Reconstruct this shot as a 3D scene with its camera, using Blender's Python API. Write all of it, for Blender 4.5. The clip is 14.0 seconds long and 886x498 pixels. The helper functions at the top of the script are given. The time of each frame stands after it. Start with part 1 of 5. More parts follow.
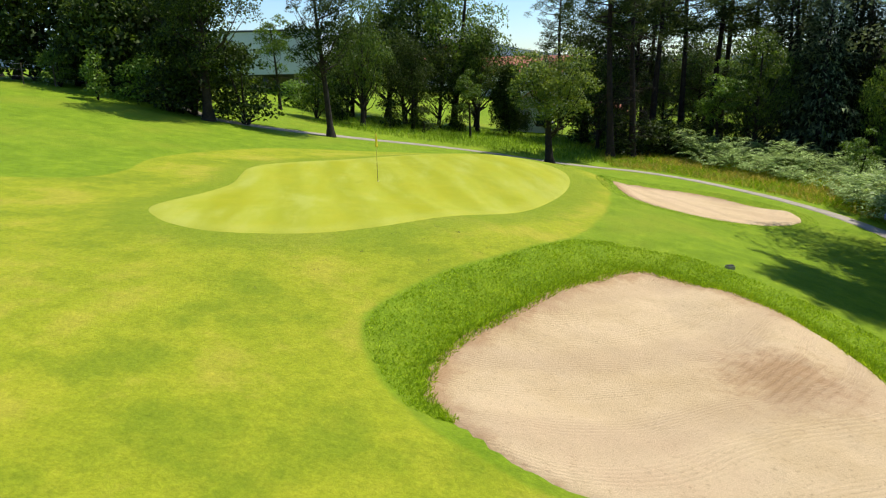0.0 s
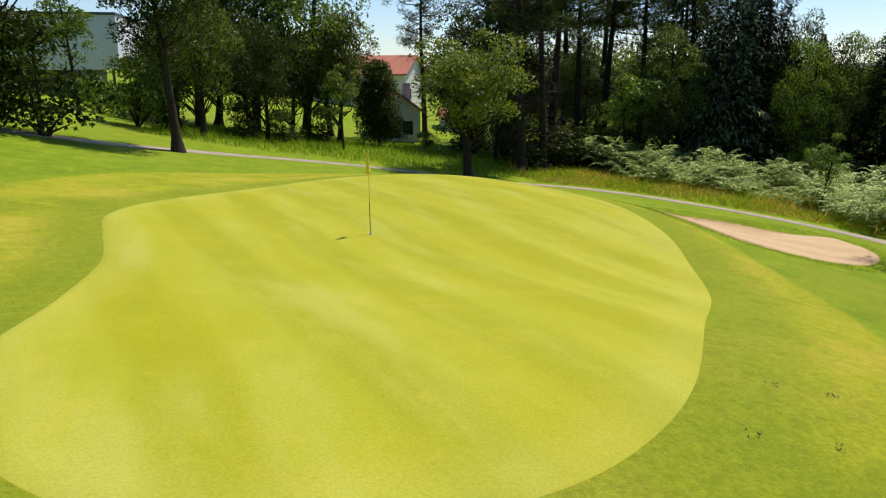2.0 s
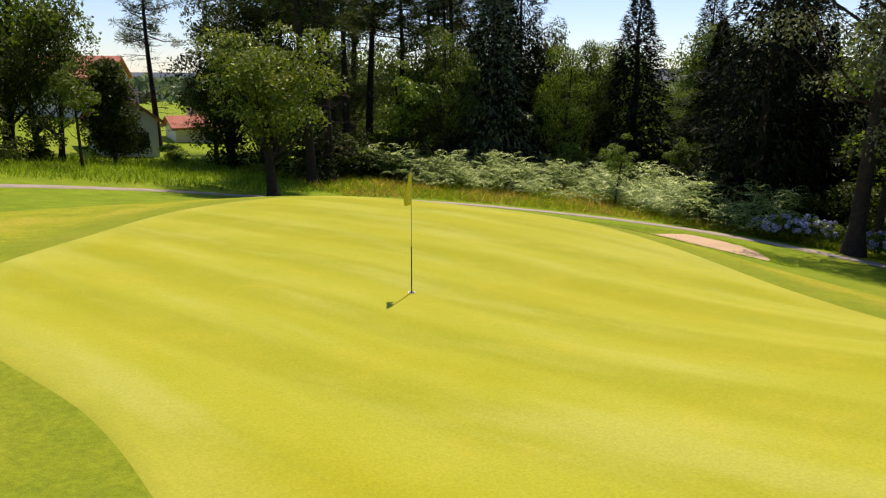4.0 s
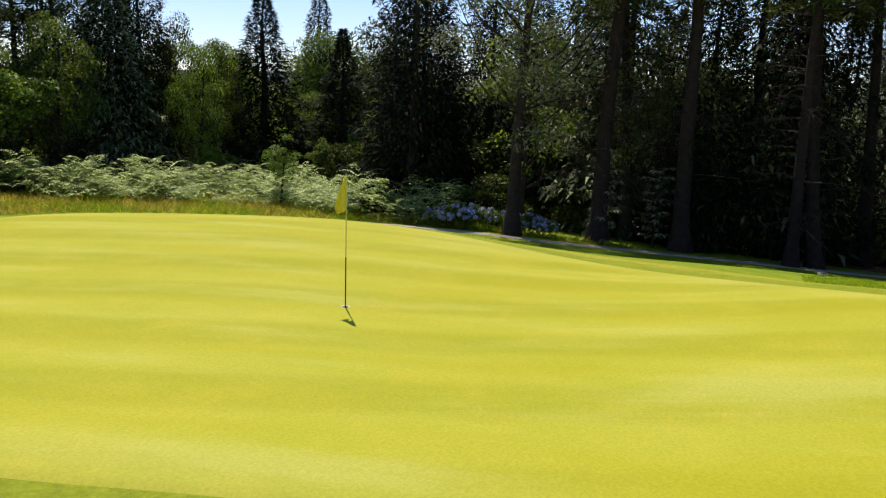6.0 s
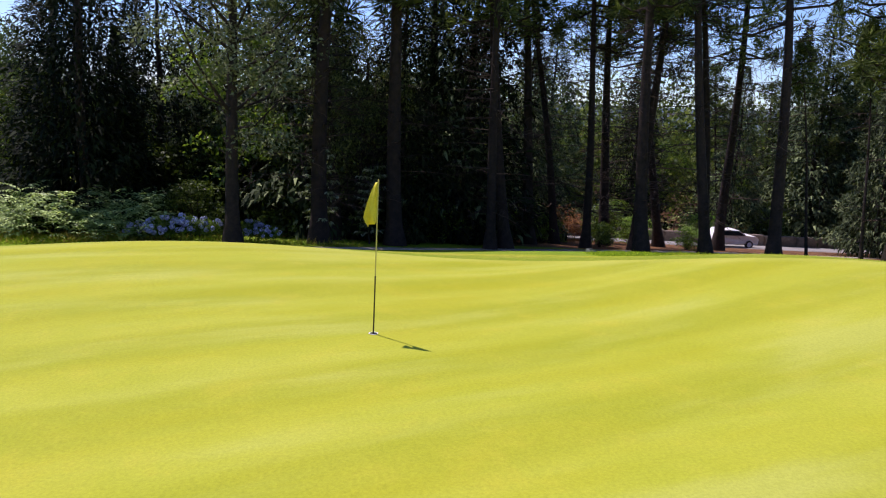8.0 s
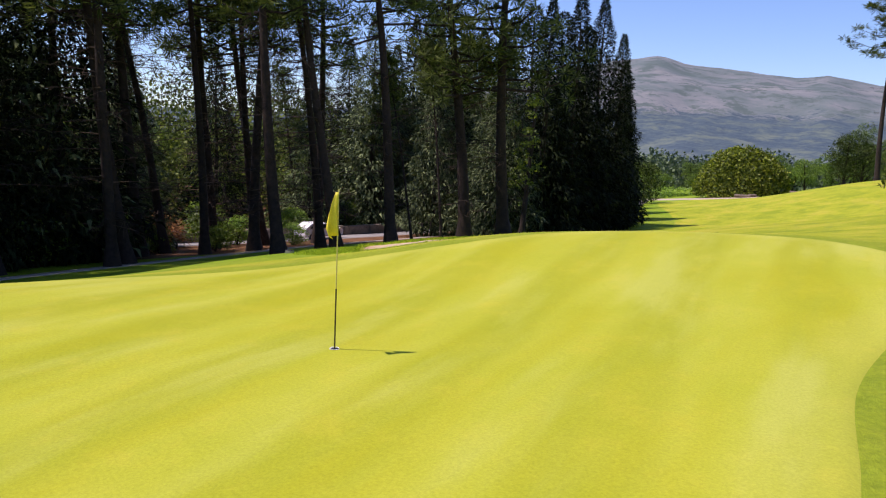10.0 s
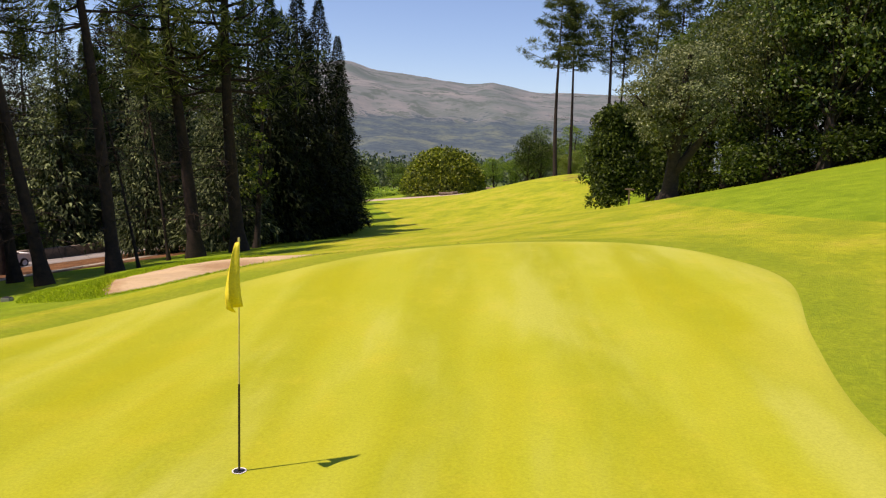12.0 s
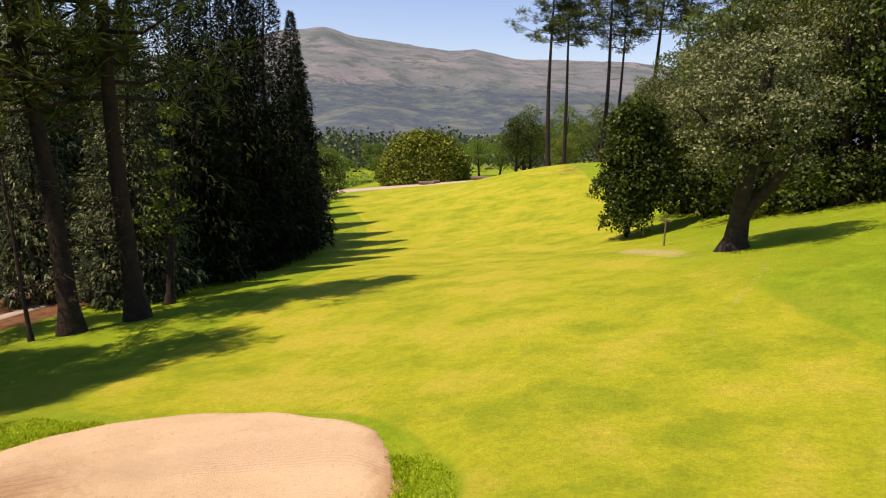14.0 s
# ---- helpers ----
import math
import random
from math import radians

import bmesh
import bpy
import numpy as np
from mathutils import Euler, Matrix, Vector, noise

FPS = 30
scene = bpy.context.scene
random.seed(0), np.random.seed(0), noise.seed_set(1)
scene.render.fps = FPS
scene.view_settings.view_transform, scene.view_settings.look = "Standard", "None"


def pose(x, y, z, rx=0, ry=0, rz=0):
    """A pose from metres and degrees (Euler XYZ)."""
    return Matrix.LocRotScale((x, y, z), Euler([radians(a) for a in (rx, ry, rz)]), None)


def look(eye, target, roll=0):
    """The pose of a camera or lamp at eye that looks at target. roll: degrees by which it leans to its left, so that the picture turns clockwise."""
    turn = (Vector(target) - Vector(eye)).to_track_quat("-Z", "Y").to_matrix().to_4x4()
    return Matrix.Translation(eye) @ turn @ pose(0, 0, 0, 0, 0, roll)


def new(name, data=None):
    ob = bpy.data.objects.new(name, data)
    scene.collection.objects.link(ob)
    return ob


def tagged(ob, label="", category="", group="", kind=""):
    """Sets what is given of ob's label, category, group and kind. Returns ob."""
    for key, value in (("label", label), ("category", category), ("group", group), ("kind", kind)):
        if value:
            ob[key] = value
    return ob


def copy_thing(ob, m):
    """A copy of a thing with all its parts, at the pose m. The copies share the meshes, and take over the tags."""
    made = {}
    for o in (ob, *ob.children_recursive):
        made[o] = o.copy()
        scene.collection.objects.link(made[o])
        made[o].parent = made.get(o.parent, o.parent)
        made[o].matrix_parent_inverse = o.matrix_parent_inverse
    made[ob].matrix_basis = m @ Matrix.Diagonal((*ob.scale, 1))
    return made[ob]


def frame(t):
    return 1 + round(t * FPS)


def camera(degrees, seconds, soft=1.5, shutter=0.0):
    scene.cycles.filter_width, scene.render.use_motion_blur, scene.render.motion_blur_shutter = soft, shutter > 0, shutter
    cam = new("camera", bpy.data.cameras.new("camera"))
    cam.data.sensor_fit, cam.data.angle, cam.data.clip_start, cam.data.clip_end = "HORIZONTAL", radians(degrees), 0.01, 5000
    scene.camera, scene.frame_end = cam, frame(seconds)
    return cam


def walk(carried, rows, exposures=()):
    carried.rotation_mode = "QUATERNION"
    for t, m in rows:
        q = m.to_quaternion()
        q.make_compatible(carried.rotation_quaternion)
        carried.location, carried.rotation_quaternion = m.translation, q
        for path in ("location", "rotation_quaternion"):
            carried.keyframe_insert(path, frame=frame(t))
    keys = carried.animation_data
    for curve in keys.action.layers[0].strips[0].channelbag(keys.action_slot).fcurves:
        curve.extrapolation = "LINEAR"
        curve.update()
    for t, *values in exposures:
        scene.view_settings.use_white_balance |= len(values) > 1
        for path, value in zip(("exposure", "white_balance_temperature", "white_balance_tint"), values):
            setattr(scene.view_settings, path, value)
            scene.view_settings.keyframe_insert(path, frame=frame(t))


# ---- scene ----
cam = camera(63.2, 14.0, 1.2)
PATH = [
    (0, (8.33, -30.611, 5.109), (7.99, -28.706, 4.604), -1.2),
    (0.5, (6.246, -27.602, 4.823), (5.974, -25.686, 4.318), -0.9),
    (1, (3.409, -24.275, 4.552), (3.268, -22.345, 4.05), -0.7),
    (1.5, (1.23, -20.803, 4.3), (1.294, -18.867, 3.802), -0.5),
    (2, (-0.354, -17.62, 4.07), (-0.116, -15.696, 3.579), -0.2),
    (2.2, (-0.939, -16.496, 3.976), (-0.636, -14.579, 3.49), -0.1),
    (4.3, (-6.667, -9.65, 3.645), (-5.485, -8.106, 3.176), 0.6),
    (4.5, (-7.143, -9.168, 3.62), (-5.865, -7.702, 3.153), 0.8),
    (5, (-8.107, -8.125, 3.617), (-6.613, -6.877, 3.158), 1.2),
    (5.5, (-8.854, -7.084, 3.578), (-7.195, -6.062, 3.127), 1.7),
    (6, (-9.402, -5.907, 3.515), (-7.623, -5.105, 3.074), 2.2),
    (6.5, (-9.732, -4.449, 3.456), (-7.864, -3.879, 3.025), 2.6),
    (7, (-9.69, -2.811, 3.321), (-7.758, -2.504, 2.906), 3.0),
    (7.2, (-9.668, -2.222, 3.268), (-7.722, -2.014, 2.859), 3.0),
    (9.3, (-8.684, 4.162, 3.035), (-7.016, 3.114, 2.688), 3.1),
    (9.5, (-8.417, 4.595, 3.011), (-6.819, 3.441, 2.672), 3.1),
    (10, (-7.604, 5.434, 2.941), (-6.184, 4.062, 2.62), 2.9),
    (10.5, (-6.758, 6.045, 2.913), (-5.549, 4.481, 2.608), 2.6),
    (11, (-5.874, 6.199, 2.867), (-4.883, 4.486, 2.576), 2.4),
    (11.5, (-5.11, 6.154, 2.876), (-4.316, 4.34, 2.594), 2.4),
    (12, (-3.976, 5.024, 2.986), (-3.222, 3.192, 2.707), 2.2),
    (12.5, (-2.695, 2.848, 3.886), (-1.97, 1.004, 3.609), 1.9),
    (13, (-1.425, 0.014, 4.959), (-0.714, -1.835, 4.683), 1.8),
    (13.5, (-0.284, -3.227, 5.324), (0.427, -5.074, 5.037), 1.8),
    (14, (0.848, -7.311, 5.691), (1.551, -9.148, 5.327), 1.8),
]
EXPOSURES = [(0, 0.0, 6500, 11), (0.5, -0.13, 6650, 12), (1.5, 0.05, 6600, 12), (2.0, -0.15, 7000, 18), (2.2, -0.15, 7000, 18), (4.3, -0.08, 7400, 28), (6.5, -0.04, 6500, 27), (7.2, -0.03, 6150, 31), (9.3, 0.02, 6100, 36), (11, -0.04, 7250, 29), (12.5, -0.03, 7700, 30), (14, 0.04, 7900, 33)]
walk(cam, [(t, look(e, g, r)) for t, e, g, r in PATH], EXPOSURES)

# ---- sky, sun ----
SUN_AZ, SUN_EL = 50.0, 62.0
world = bpy.data.worlds.new("sky")
scene.world = world
world.use_nodes = True
wt = world.node_tree
sky = wt.nodes.new("ShaderNodeTexSky")
sky.sky_type = 'NISHITA'
sky.sun_disc = False
sky.sun_elevation, sky.sun_rotation = radians(SUN_EL), radians(SUN_AZ)
sky.air_density, sky.dust_density, sky.ozone_density, sky.altitude = 1.0, 0.12, 3.2, 100
tint = wt.nodes.new("ShaderNodeMix")
tint.data_type, tint.blend_type = 'RGBA', 'MULTIPLY'
tint.inputs[0].default_value, tint.inputs[7].default_value = 1.0, (0.75, 0.9, 1.05, 1)
wt.links.new(sky.outputs[0], tint.inputs[6])
wt.links.new(tint.outputs[2], wt.nodes["Background"].inputs[0])
wt.nodes["Background"].inputs[1].default_value = 0.15
lamp = bpy.data.lights.new("sun", 'SUN')
lamp.energy, lamp.angle, lamp.color = 5.0, radians(0.55), (1.0, 0.95, 0.86)
sun = new("sun", lamp)
sun_way = Vector((math.sin(radians(SUN_AZ)) * math.cos(radians(SUN_EL)), math.cos(radians(SUN_AZ)) * math.cos(radians(SUN_EL)), math.sin(radians(SUN_EL))))
sun.matrix_world = look(sun_way * 200, (0, 0, 0))

# ---- materials ----


def nodes_of(m):
    m.use_nodes = True
    return m.node_tree, m.node_tree.nodes["Principled BSDF"]


def noise_node(nt, scale, detail=4.0, rough=0.6, coord=None):
    n = nt.nodes.new("ShaderNodeTexNoise")
    n.inputs["Scale"].default_value, n.inputs["Detail"].default_value, n.inputs["Roughness"].default_value = scale, detail, rough
    if coord is not None:
        nt.links.new(coord, n.inputs["Vector"])
    return n.outputs["Fac"]


def ramp(nt, fac, stops):
    r = nt.nodes.new("ShaderNodeValToRGB")
    while len(r.color_ramp.elements) < len(stops):
        r.color_ramp.elements.new(0.5)
    for e, (p, c) in zip(r.color_ramp.elements, stops):
        e.position, e.color = p, (*c, 1) if len(c) == 3 else c
    nt.links.new(fac, r.inputs[0])
    return r.outputs[0]


def blend(nt, fac, a, b, kind='MIX'):
    m = nt.nodes.new("ShaderNodeMix")
    m.data_type, m.blend_type = 'RGBA', kind
    for sock, v in ((0, fac), (6, a), (7, b)):
        if isinstance(v, (int, float)):
            m.inputs[sock].default_value = v
        elif isinstance(v, tuple):
            m.inputs[sock].default_value = (*v, 1)
        else:
            nt.links.new(v, m.inputs[sock])
    return m.outputs[2]


def sums(nt, op, a, b=None, c=None, clamp=False):
    m = nt.nodes.new("ShaderNodeMath")
    m.operation, m.use_clamp = op, clamp
    for sock, v in enumerate((a, b, c)):
        if v is None:
            continue
        if isinstance(v, (int, float)):
            m.inputs[sock].default_value = v
        else:
            nt.links.new(v, m.inputs[sock])
    return m.outputs[0]


def within_range(nt, v, lo, hi):
    """0 at lo, 1 at hi, smooth between."""
    m = nt.nodes.new("ShaderNodeMapRange")
    m.interpolation_type = 'SMOOTHSTEP'
    nt.links.new(v, m.inputs[0])
    m.inputs[1].default_value, m.inputs[2].default_value = lo, hi
    return m.outputs[0]


def bumped(nt, p, fac, strength, distance):
    b = nt.nodes.new("ShaderNodeBump")
    b.inputs["Strength"].default_value, b.inputs["Distance"].default_value = strength, distance
    nt.links.new(fac, b.inputs["Height"])
    nt.links.new(b.outputs[0], p.inputs["Normal"])


def place_coord(nt):
    return nt.nodes.new("ShaderNodeNewGeometry").outputs["Position"]


def plain(name, a, b, scale=6.0, rough=0.8, metal=0.0, bump=0.3, dist=0.01, fine=40.0):
    """A surface of two mixed tones with fine relief."""
    m = bpy.data.materials.new(name)
    nt, p = nodes_of(m)
    co = nt.nodes.new("ShaderNodeTexCoord").outputs["Object"]
    f = noise_node(nt, scale, 6, 0.65, co)
    g = noise_node(nt, fine, 3, 0.6, co)
    col = ramp(nt, f, [(0.3, a), (0.7, b)])
    col = blend(nt, 0.35, col, blend(nt, 1.0, col, ramp(nt, g, [(0.3, (0.55, 0.55, 0.55)), (0.75, (1.3, 1.3, 1.3))]), 'MULTIPLY'))
    nt.links.new(col, p.inputs["Base Color"])
    p.inputs["Roughness"].default_value, p.inputs["Metallic"].default_value = rough, metal
    bumped(nt, p, g, bump, dist)
    return m


def foliage(name, dark, light, glow, rough=0.5, through_leaf=0.35, shine=0.3):
    """Leaves: tones vary leaf by leaf and plant by plant, and some light comes through."""
    m = bpy.data.materials.new(name)
    nt, p = nodes_of(m)
    isl = nt.nodes.new("ShaderNodeNewGeometry").outputs["Random Per Island"]
    ob = nt.nodes.new("ShaderNodeObjectInfo").outputs["Random"]
    col = ramp(nt, isl, [(0.0, tuple(0.8 * x for x in dark)), (0.6, tuple(0.68 * x + 0.32 * y for x, y in zip(dark, light))), (0.88, light), (1.0, tuple(1.3 * y for y in light))])
    tone = sums(nt, 'MULTIPLY_ADD', ob, 0.5, 0.75)
    grey = nt.nodes.new("ShaderNodeCombineColor")
    for k in range(3):
        nt.links.new(tone, grey.inputs[k])
    col = blend(nt, 1.0, col, grey.outputs[0], 'MULTIPLY')
    nt.links.new(col, p.inputs["Base Color"])
    p.inputs["Roughness"].default_value = rough
    p.inputs["Specular IOR Level"].default_value = shine
    tr = nt.nodes.new("ShaderNodeBsdfTranslucent")
    nt.links.new(blend(nt, 1.0, col, glow, 'MULTIPLY'), tr.inputs[0])
    mix = nt.nodes.new("ShaderNodeMixShader")
    mix.inputs[0].default_value = through_leaf
    nt.links.new(p.outputs[0], mix.inputs[1])
    nt.links.new(tr.outputs[0], mix.inputs[2])
    nt.links.new(mix.outputs[0], nt.nodes["Material Output"].inputs[0])
    return m


M_OAK = foliage("oak_leaves", (0.075, 0.125, 0.022), (0.235, 0.285, 0.045), (1.6, 1.6, 0.6), 0.5, 0.3)
M_OLIVE = foliage("grey_green_leaves", (0.13, 0.165, 0.068), (0.37, 0.41, 0.2), (1.2, 1.3, 0.8), 0.6, 0.14, 0.1)
# deep green leaf copy with the shade of the grove painted into it
M_SHADE = foliage("shaded_deep_green_leaves", (0.018, 0.035, 0.008), (0.1, 0.145, 0.028), (1.6, 1.6, 0.6), 0.5, 0.26, 0.12)
M_BANK = foliage("evergreen_leaves", (0.036, 0.058, 0.018), (0.19, 0.22, 0.075), (1.4, 1.4, 0.6), 0.45, 0.28)
M_LEAF = foliage("green_leaves", (0.05, 0.1, 0.016), (0.17, 0.25, 0.038), (1.7, 1.7, 0.6), 0.5, 0.38)
M_DARK = foliage("dark_leaves", (0.04, 0.075, 0.018), (0.13, 0.18, 0.04), (1.6, 1.6, 0.7), 0.45, 0.3)
M_BRIGHT = foliage("bright_leaves", (0.096, 0.180, 0.024), (0.240, 0.360, 0.060), (1.5, 1.6, 0.6))
# two conifer copies: shade painted near-black in the first, sunlit tips in the second
M_CON = foliage("conifer_sprays_shaded", (0.005, 0.009, 0.0035), (0.028, 0.04, 0.013), (1.2, 1.4, 0.7), 0.7, 0.1, 0.06)
M_CONL = foliage("conifer_sprays_sunlit", (0.018, 0.034, 0.013), (0.19, 0.235, 0.1), (1.2, 1.4, 0.7), 0.7, 0.12, 0.1)
M_NEEDLE = foliage("pine_needles", (0.034, 0.056, 0.016), (0.15, 0.185, 0.05), (1.4, 1.5, 0.8), 0.6, 0.3, 0.12)
M_FERN = foliage("fern_fronds", (0.15, 0.23, 0.045), (0.44, 0.54, 0.2), (1.2, 1.3, 0.7), 0.45, 0.25, 0.25)
M_HEDGE = foliage("hedge_leaves", (0.06, 0.1, 0.012), (0.34, 0.38, 0.05), (1.3, 1.4, 0.5))
M_IVY = foliage("ivy_leaves", (0.1, 0.16, 0.02), (0.28, 0.34, 0.05), (1.3, 1.5, 0.6))
M_PALE = foliage("pale_glossy_leaves", (0.12, 0.155, 0.07), (0.46, 0.5, 0.34), (1.1, 1.2, 0.9), 0.25)
M_DEADTWIG = foliage("dead_twigs", (0.02, 0.014, 0.01), (0.09, 0.06, 0.04), (1.0, 0.9, 0.7), 0.8, 0.1)
M_BLOOM = foliage("blue_petals", (0.32, 0.37, 0.56), (0.6, 0.66, 0.8), (1.0, 1.0, 1.2), 0.6, 0.3)
M_LIP = foliage("lip_grass", (0.19, 0.3, 0.014), (0.42, 0.5, 0.035), (1.3, 1.4, 0.5), 0.6, 0.4, 0.1)
M_GRASS = foliage("long_grass", (0.11, 0.2, 0.014), (0.32, 0.43, 0.034), (1.3, 1.4, 0.5), 0.5, 0.4)
M_HAY = foliage("dry_grass", (0.34, 0.3, 0.05), (0.66, 0.52, 0.13), (1.1, 1.0, 0.6), 0.6, 0.5)
M_RUST = foliage("dry_bracken_fronds", (0.2, 0.08, 0.025), (0.42, 0.22, 0.06), (1.2, 1.0, 0.7), 0.7, 0.35)
M_BARK = plain("bark", (0.012, 0.0085, 0.0055), (0.05, 0.033, 0.021), 5, 0.9, 0, 0.8, 0.04, 18)
M_BARKP = plain("pine_bark", (0.012, 0.007, 0.0042), (0.05, 0.029, 0.018), 4, 0.9, 0, 0.8, 0.05, 14)

# ---- mesh helpers ----


def mesh_of(name, verts, faces, mat, smooth=False):
    """A mesh from arrays; all faces have the same number of corners."""
    me = bpy.data.meshes.new(name)
    verts, faces = np.asarray(verts, np.float32), np.asarray(faces, np.int32)
    k = faces.shape[1]
    me.vertices.add(len(verts))
    me.vertices.foreach_set("co", verts.ravel())
    me.loops.add(faces.size)
    me.loops.foreach_set("vertex_index", faces.ravel())
    me.polygons.add(len(faces))
    me.polygons.foreach_set("loop_start", np.arange(0, faces.size, k, dtype=np.int32))
    me.update(calc_edges=True)
    if smooth:
        me.polygons.foreach_set("use_smooth", np.ones(len(faces), bool))
    me.materials.append(mat)
    return me


def child(name, me, parent, label=""):
    ob = new(name, me)
    ob.parent = parent
    if label:
        ob["label"] = label
    return ob


def part(name, bm, material, parent, label=""):
    me = bpy.data.meshes.new(name)
    bmesh.ops.recalc_face_normals(bm, faces=bm.faces)
    bm.to_mesh(me)
    bm.free()
    me.materials.append(material)
    return child(name, me, parent, label)


def box(bm, x0, x1, y0, y1, z0, z1, bevel=0.0):
    made = bmesh.ops.create_cube(bm, size=1.0, matrix=Matrix.LocRotScale(((x0 + x1) / 2, (y0 + y1) / 2, (z0 + z1) / 2), None, (x1 - x0, y1 - y0, z1 - z0)))
    if bevel:
        edges = {e for v in made["verts"] for e in v.link_edges}
        bmesh.ops.bevel(bm, geom=list(edges), offset=bevel, segments=2, affect='EDGES')
    return made["verts"]


def boxed(x0, x1, y0, y1, z0, z1, bevel=0.0):
    bm = bmesh.new()
    box(bm, x0, x1, y0, y1, z0, z1, bevel)
    return bm


def rod(bm, a, b, r0, r1, sides=10):
    a, b = Vector(a), Vector(b)
    turn = (b - a).to_track_quat('Z', 'Y').to_matrix().to_4x4()
    bmesh.ops.create_cone(bm, cap_ends=True, segments=sides, radius1=r0, radius2=r1, depth=(b - a).length, matrix=Matrix.Translation((a + b) / 2) @ turn)


def tubes(runs, sides=7):
    """Tapered tubes: runs of (points, radii). Returns vertices and quads."""
    vs, fs, at = [], [], 0
    for pts, rad in runs:
        pts = np.asarray(pts, float)
        tang = np.gradient(pts, axis=0)
        tang /= np.linalg.norm(tang, axis=1)[:, None] + 1e-9
        ref = np.array([1.0, 0.0, 0.0]) if abs(tang[0][2]) > 0.7 else np.array([0.0, 0.0, 1.0])
        u = np.cross(tang, ref)
        u /= np.linalg.norm(u, axis=1)[:, None] + 1e-9
        w = np.cross(tang, u)
        a = np.linspace(0, 2 * np.pi, sides, endpoint=False)
        ring = pts[:, None] + np.asarray(rad)[:, None, None] * (np.cos(a)[None, :, None] * u[:, None] + np.sin(a)[None, :, None] * w[:, None])
        vs.append(ring.reshape(-1, 3))
        n = len(pts)
        i = (np.arange(n - 1)[:, None] * sides + np.arange(sides)[None]).ravel() + at
        j = (np.arange(n - 1)[:, None] * sides + (np.arange(sides)[None] + 1) % sides).ravel() + at
        fs.append(np.stack([i, j, j + sides, i + sides], 1))
        at += n * sides
    return np.concatenate(vs), np.concatenate(fs)


def unit(v):
    return v / (np.linalg.norm(v, axis=-1, keepdims=True) + 1e-9)


def leaves(base, way, face, length, width, bend=0.15):
    """One kite-shaped, slightly bent leaf for each base point. Returns vertices and quads."""
    n = len(base)
    way = unit(way)
    side = unit(np.cross(way, face))
    up = np.cross(side, way)
    length, width = np.broadcast_to(length, n)[:, None], np.broadcast_to(width, n)[:, None]
    mid = base + way * length * 0.45
    v = np.stack([base, mid + side * width / 2 + up * length * bend * 0.5, base + way * length - up * length * bend, mid - side * width / 2 + up * length * bend * 0.5], 1)
    return v.reshape(-1, 3), np.arange(4 * n).reshape(n, 4)


def joined(parts):
    vs, fs, at = [], [], 0
    for v, f in parts:
        vs.append(v)
        fs.append(f + at)
        at += len(v)
    return np.concatenate(vs), np.concatenate(fs)


def sphere_ways(rng, n):
    return unit(rng.normal(size=(n, 3)))


# ---- the lie of the land ----
NEAR_MOUNDS = (
    (0, 0, 9, 0.55), (-12, 0, 14, -0.41), (1, -12, 7, 0.92), (5, -9, 5, 0.5), (12, -7, 7, 1.03), (8, -21, 7, 0.39), (15, -16, 7, 1.25), (8, 4, 7, 1.13),
    (4, 13, 7, 0.97), (16, 10, 9, 0.25), (28, 8, 14, 0.22), (10, 28, 13, -0.18), (-10, 20, 14, -0.77),
    (8, 27.5, 6.0, -0.3), (10.5, -20.7, 5.5, -0.4), (15.5, -13, 4.5, -0.4), (15, -17.5, 3.5, -0.15), (10.5, -8.3, 3.0, -0.3))
FAR_MOUNDS = (
    (-30, 20, 26, 1.67), (-8, -28, 11, 0.42), (12, -40, 16, 0.58), (26, -26, 14, 0.22), (38, -14, 18, 0.23), (6, -58, 18, -2.12),
    (28, -72, 18, -1.6), (-24, -30, 26, 2.22), (-20, -70, 34, 4.84), (20, -106, 18, 3.66), (40, -126, 18, 0.82), (66, -140, 24, 0.34),
    (40, 40, 36, -0.94), (-10, 55, 30, -2.53), (60, -30, 40, -1.43))


def bare(x, y):
    """The ground's height without bunkers, for arrays."""
    x, y = np.asarray(x, float), np.asarray(y, float)
    z = -0.93 - 7.89 * np.tanh(x / 70) + 1.61 * np.tanh(y / 120)
    for cx, cy, r, h in NEAR_MOUNDS + FAR_MOUNDS:
        z = z + h * np.exp(-((x - cx) ** 2 + (y - cy) ** 2) / (r * r))
    far = np.hypot(x, y)
    fall = np.clip((far - 230) / 500, 0, 1)
    return z - 24 * fall * fall * (3 - 2 * fall) * (y < 60)


def smooth_loop(points, n=240):
    """A closed smooth line through the points."""
    p = np.asarray(points, float)
    k = len(p)
    out = []
    per = max(2, n // k)
    for i in range(k):
        a, b, c, d = p[i - 1], p[i], p[(i + 1) % k], p[(i + 2) % k]
        t = np.linspace(0, 1, per, endpoint=False)[:, None]
        out.append(0.5 * (2 * b + (c - a) * t + (2 * a - 5 * b + 4 * c - d) * t ** 2 + (3 * b - a - 3 * c + d) * t ** 3))
    return np.concatenate(out)


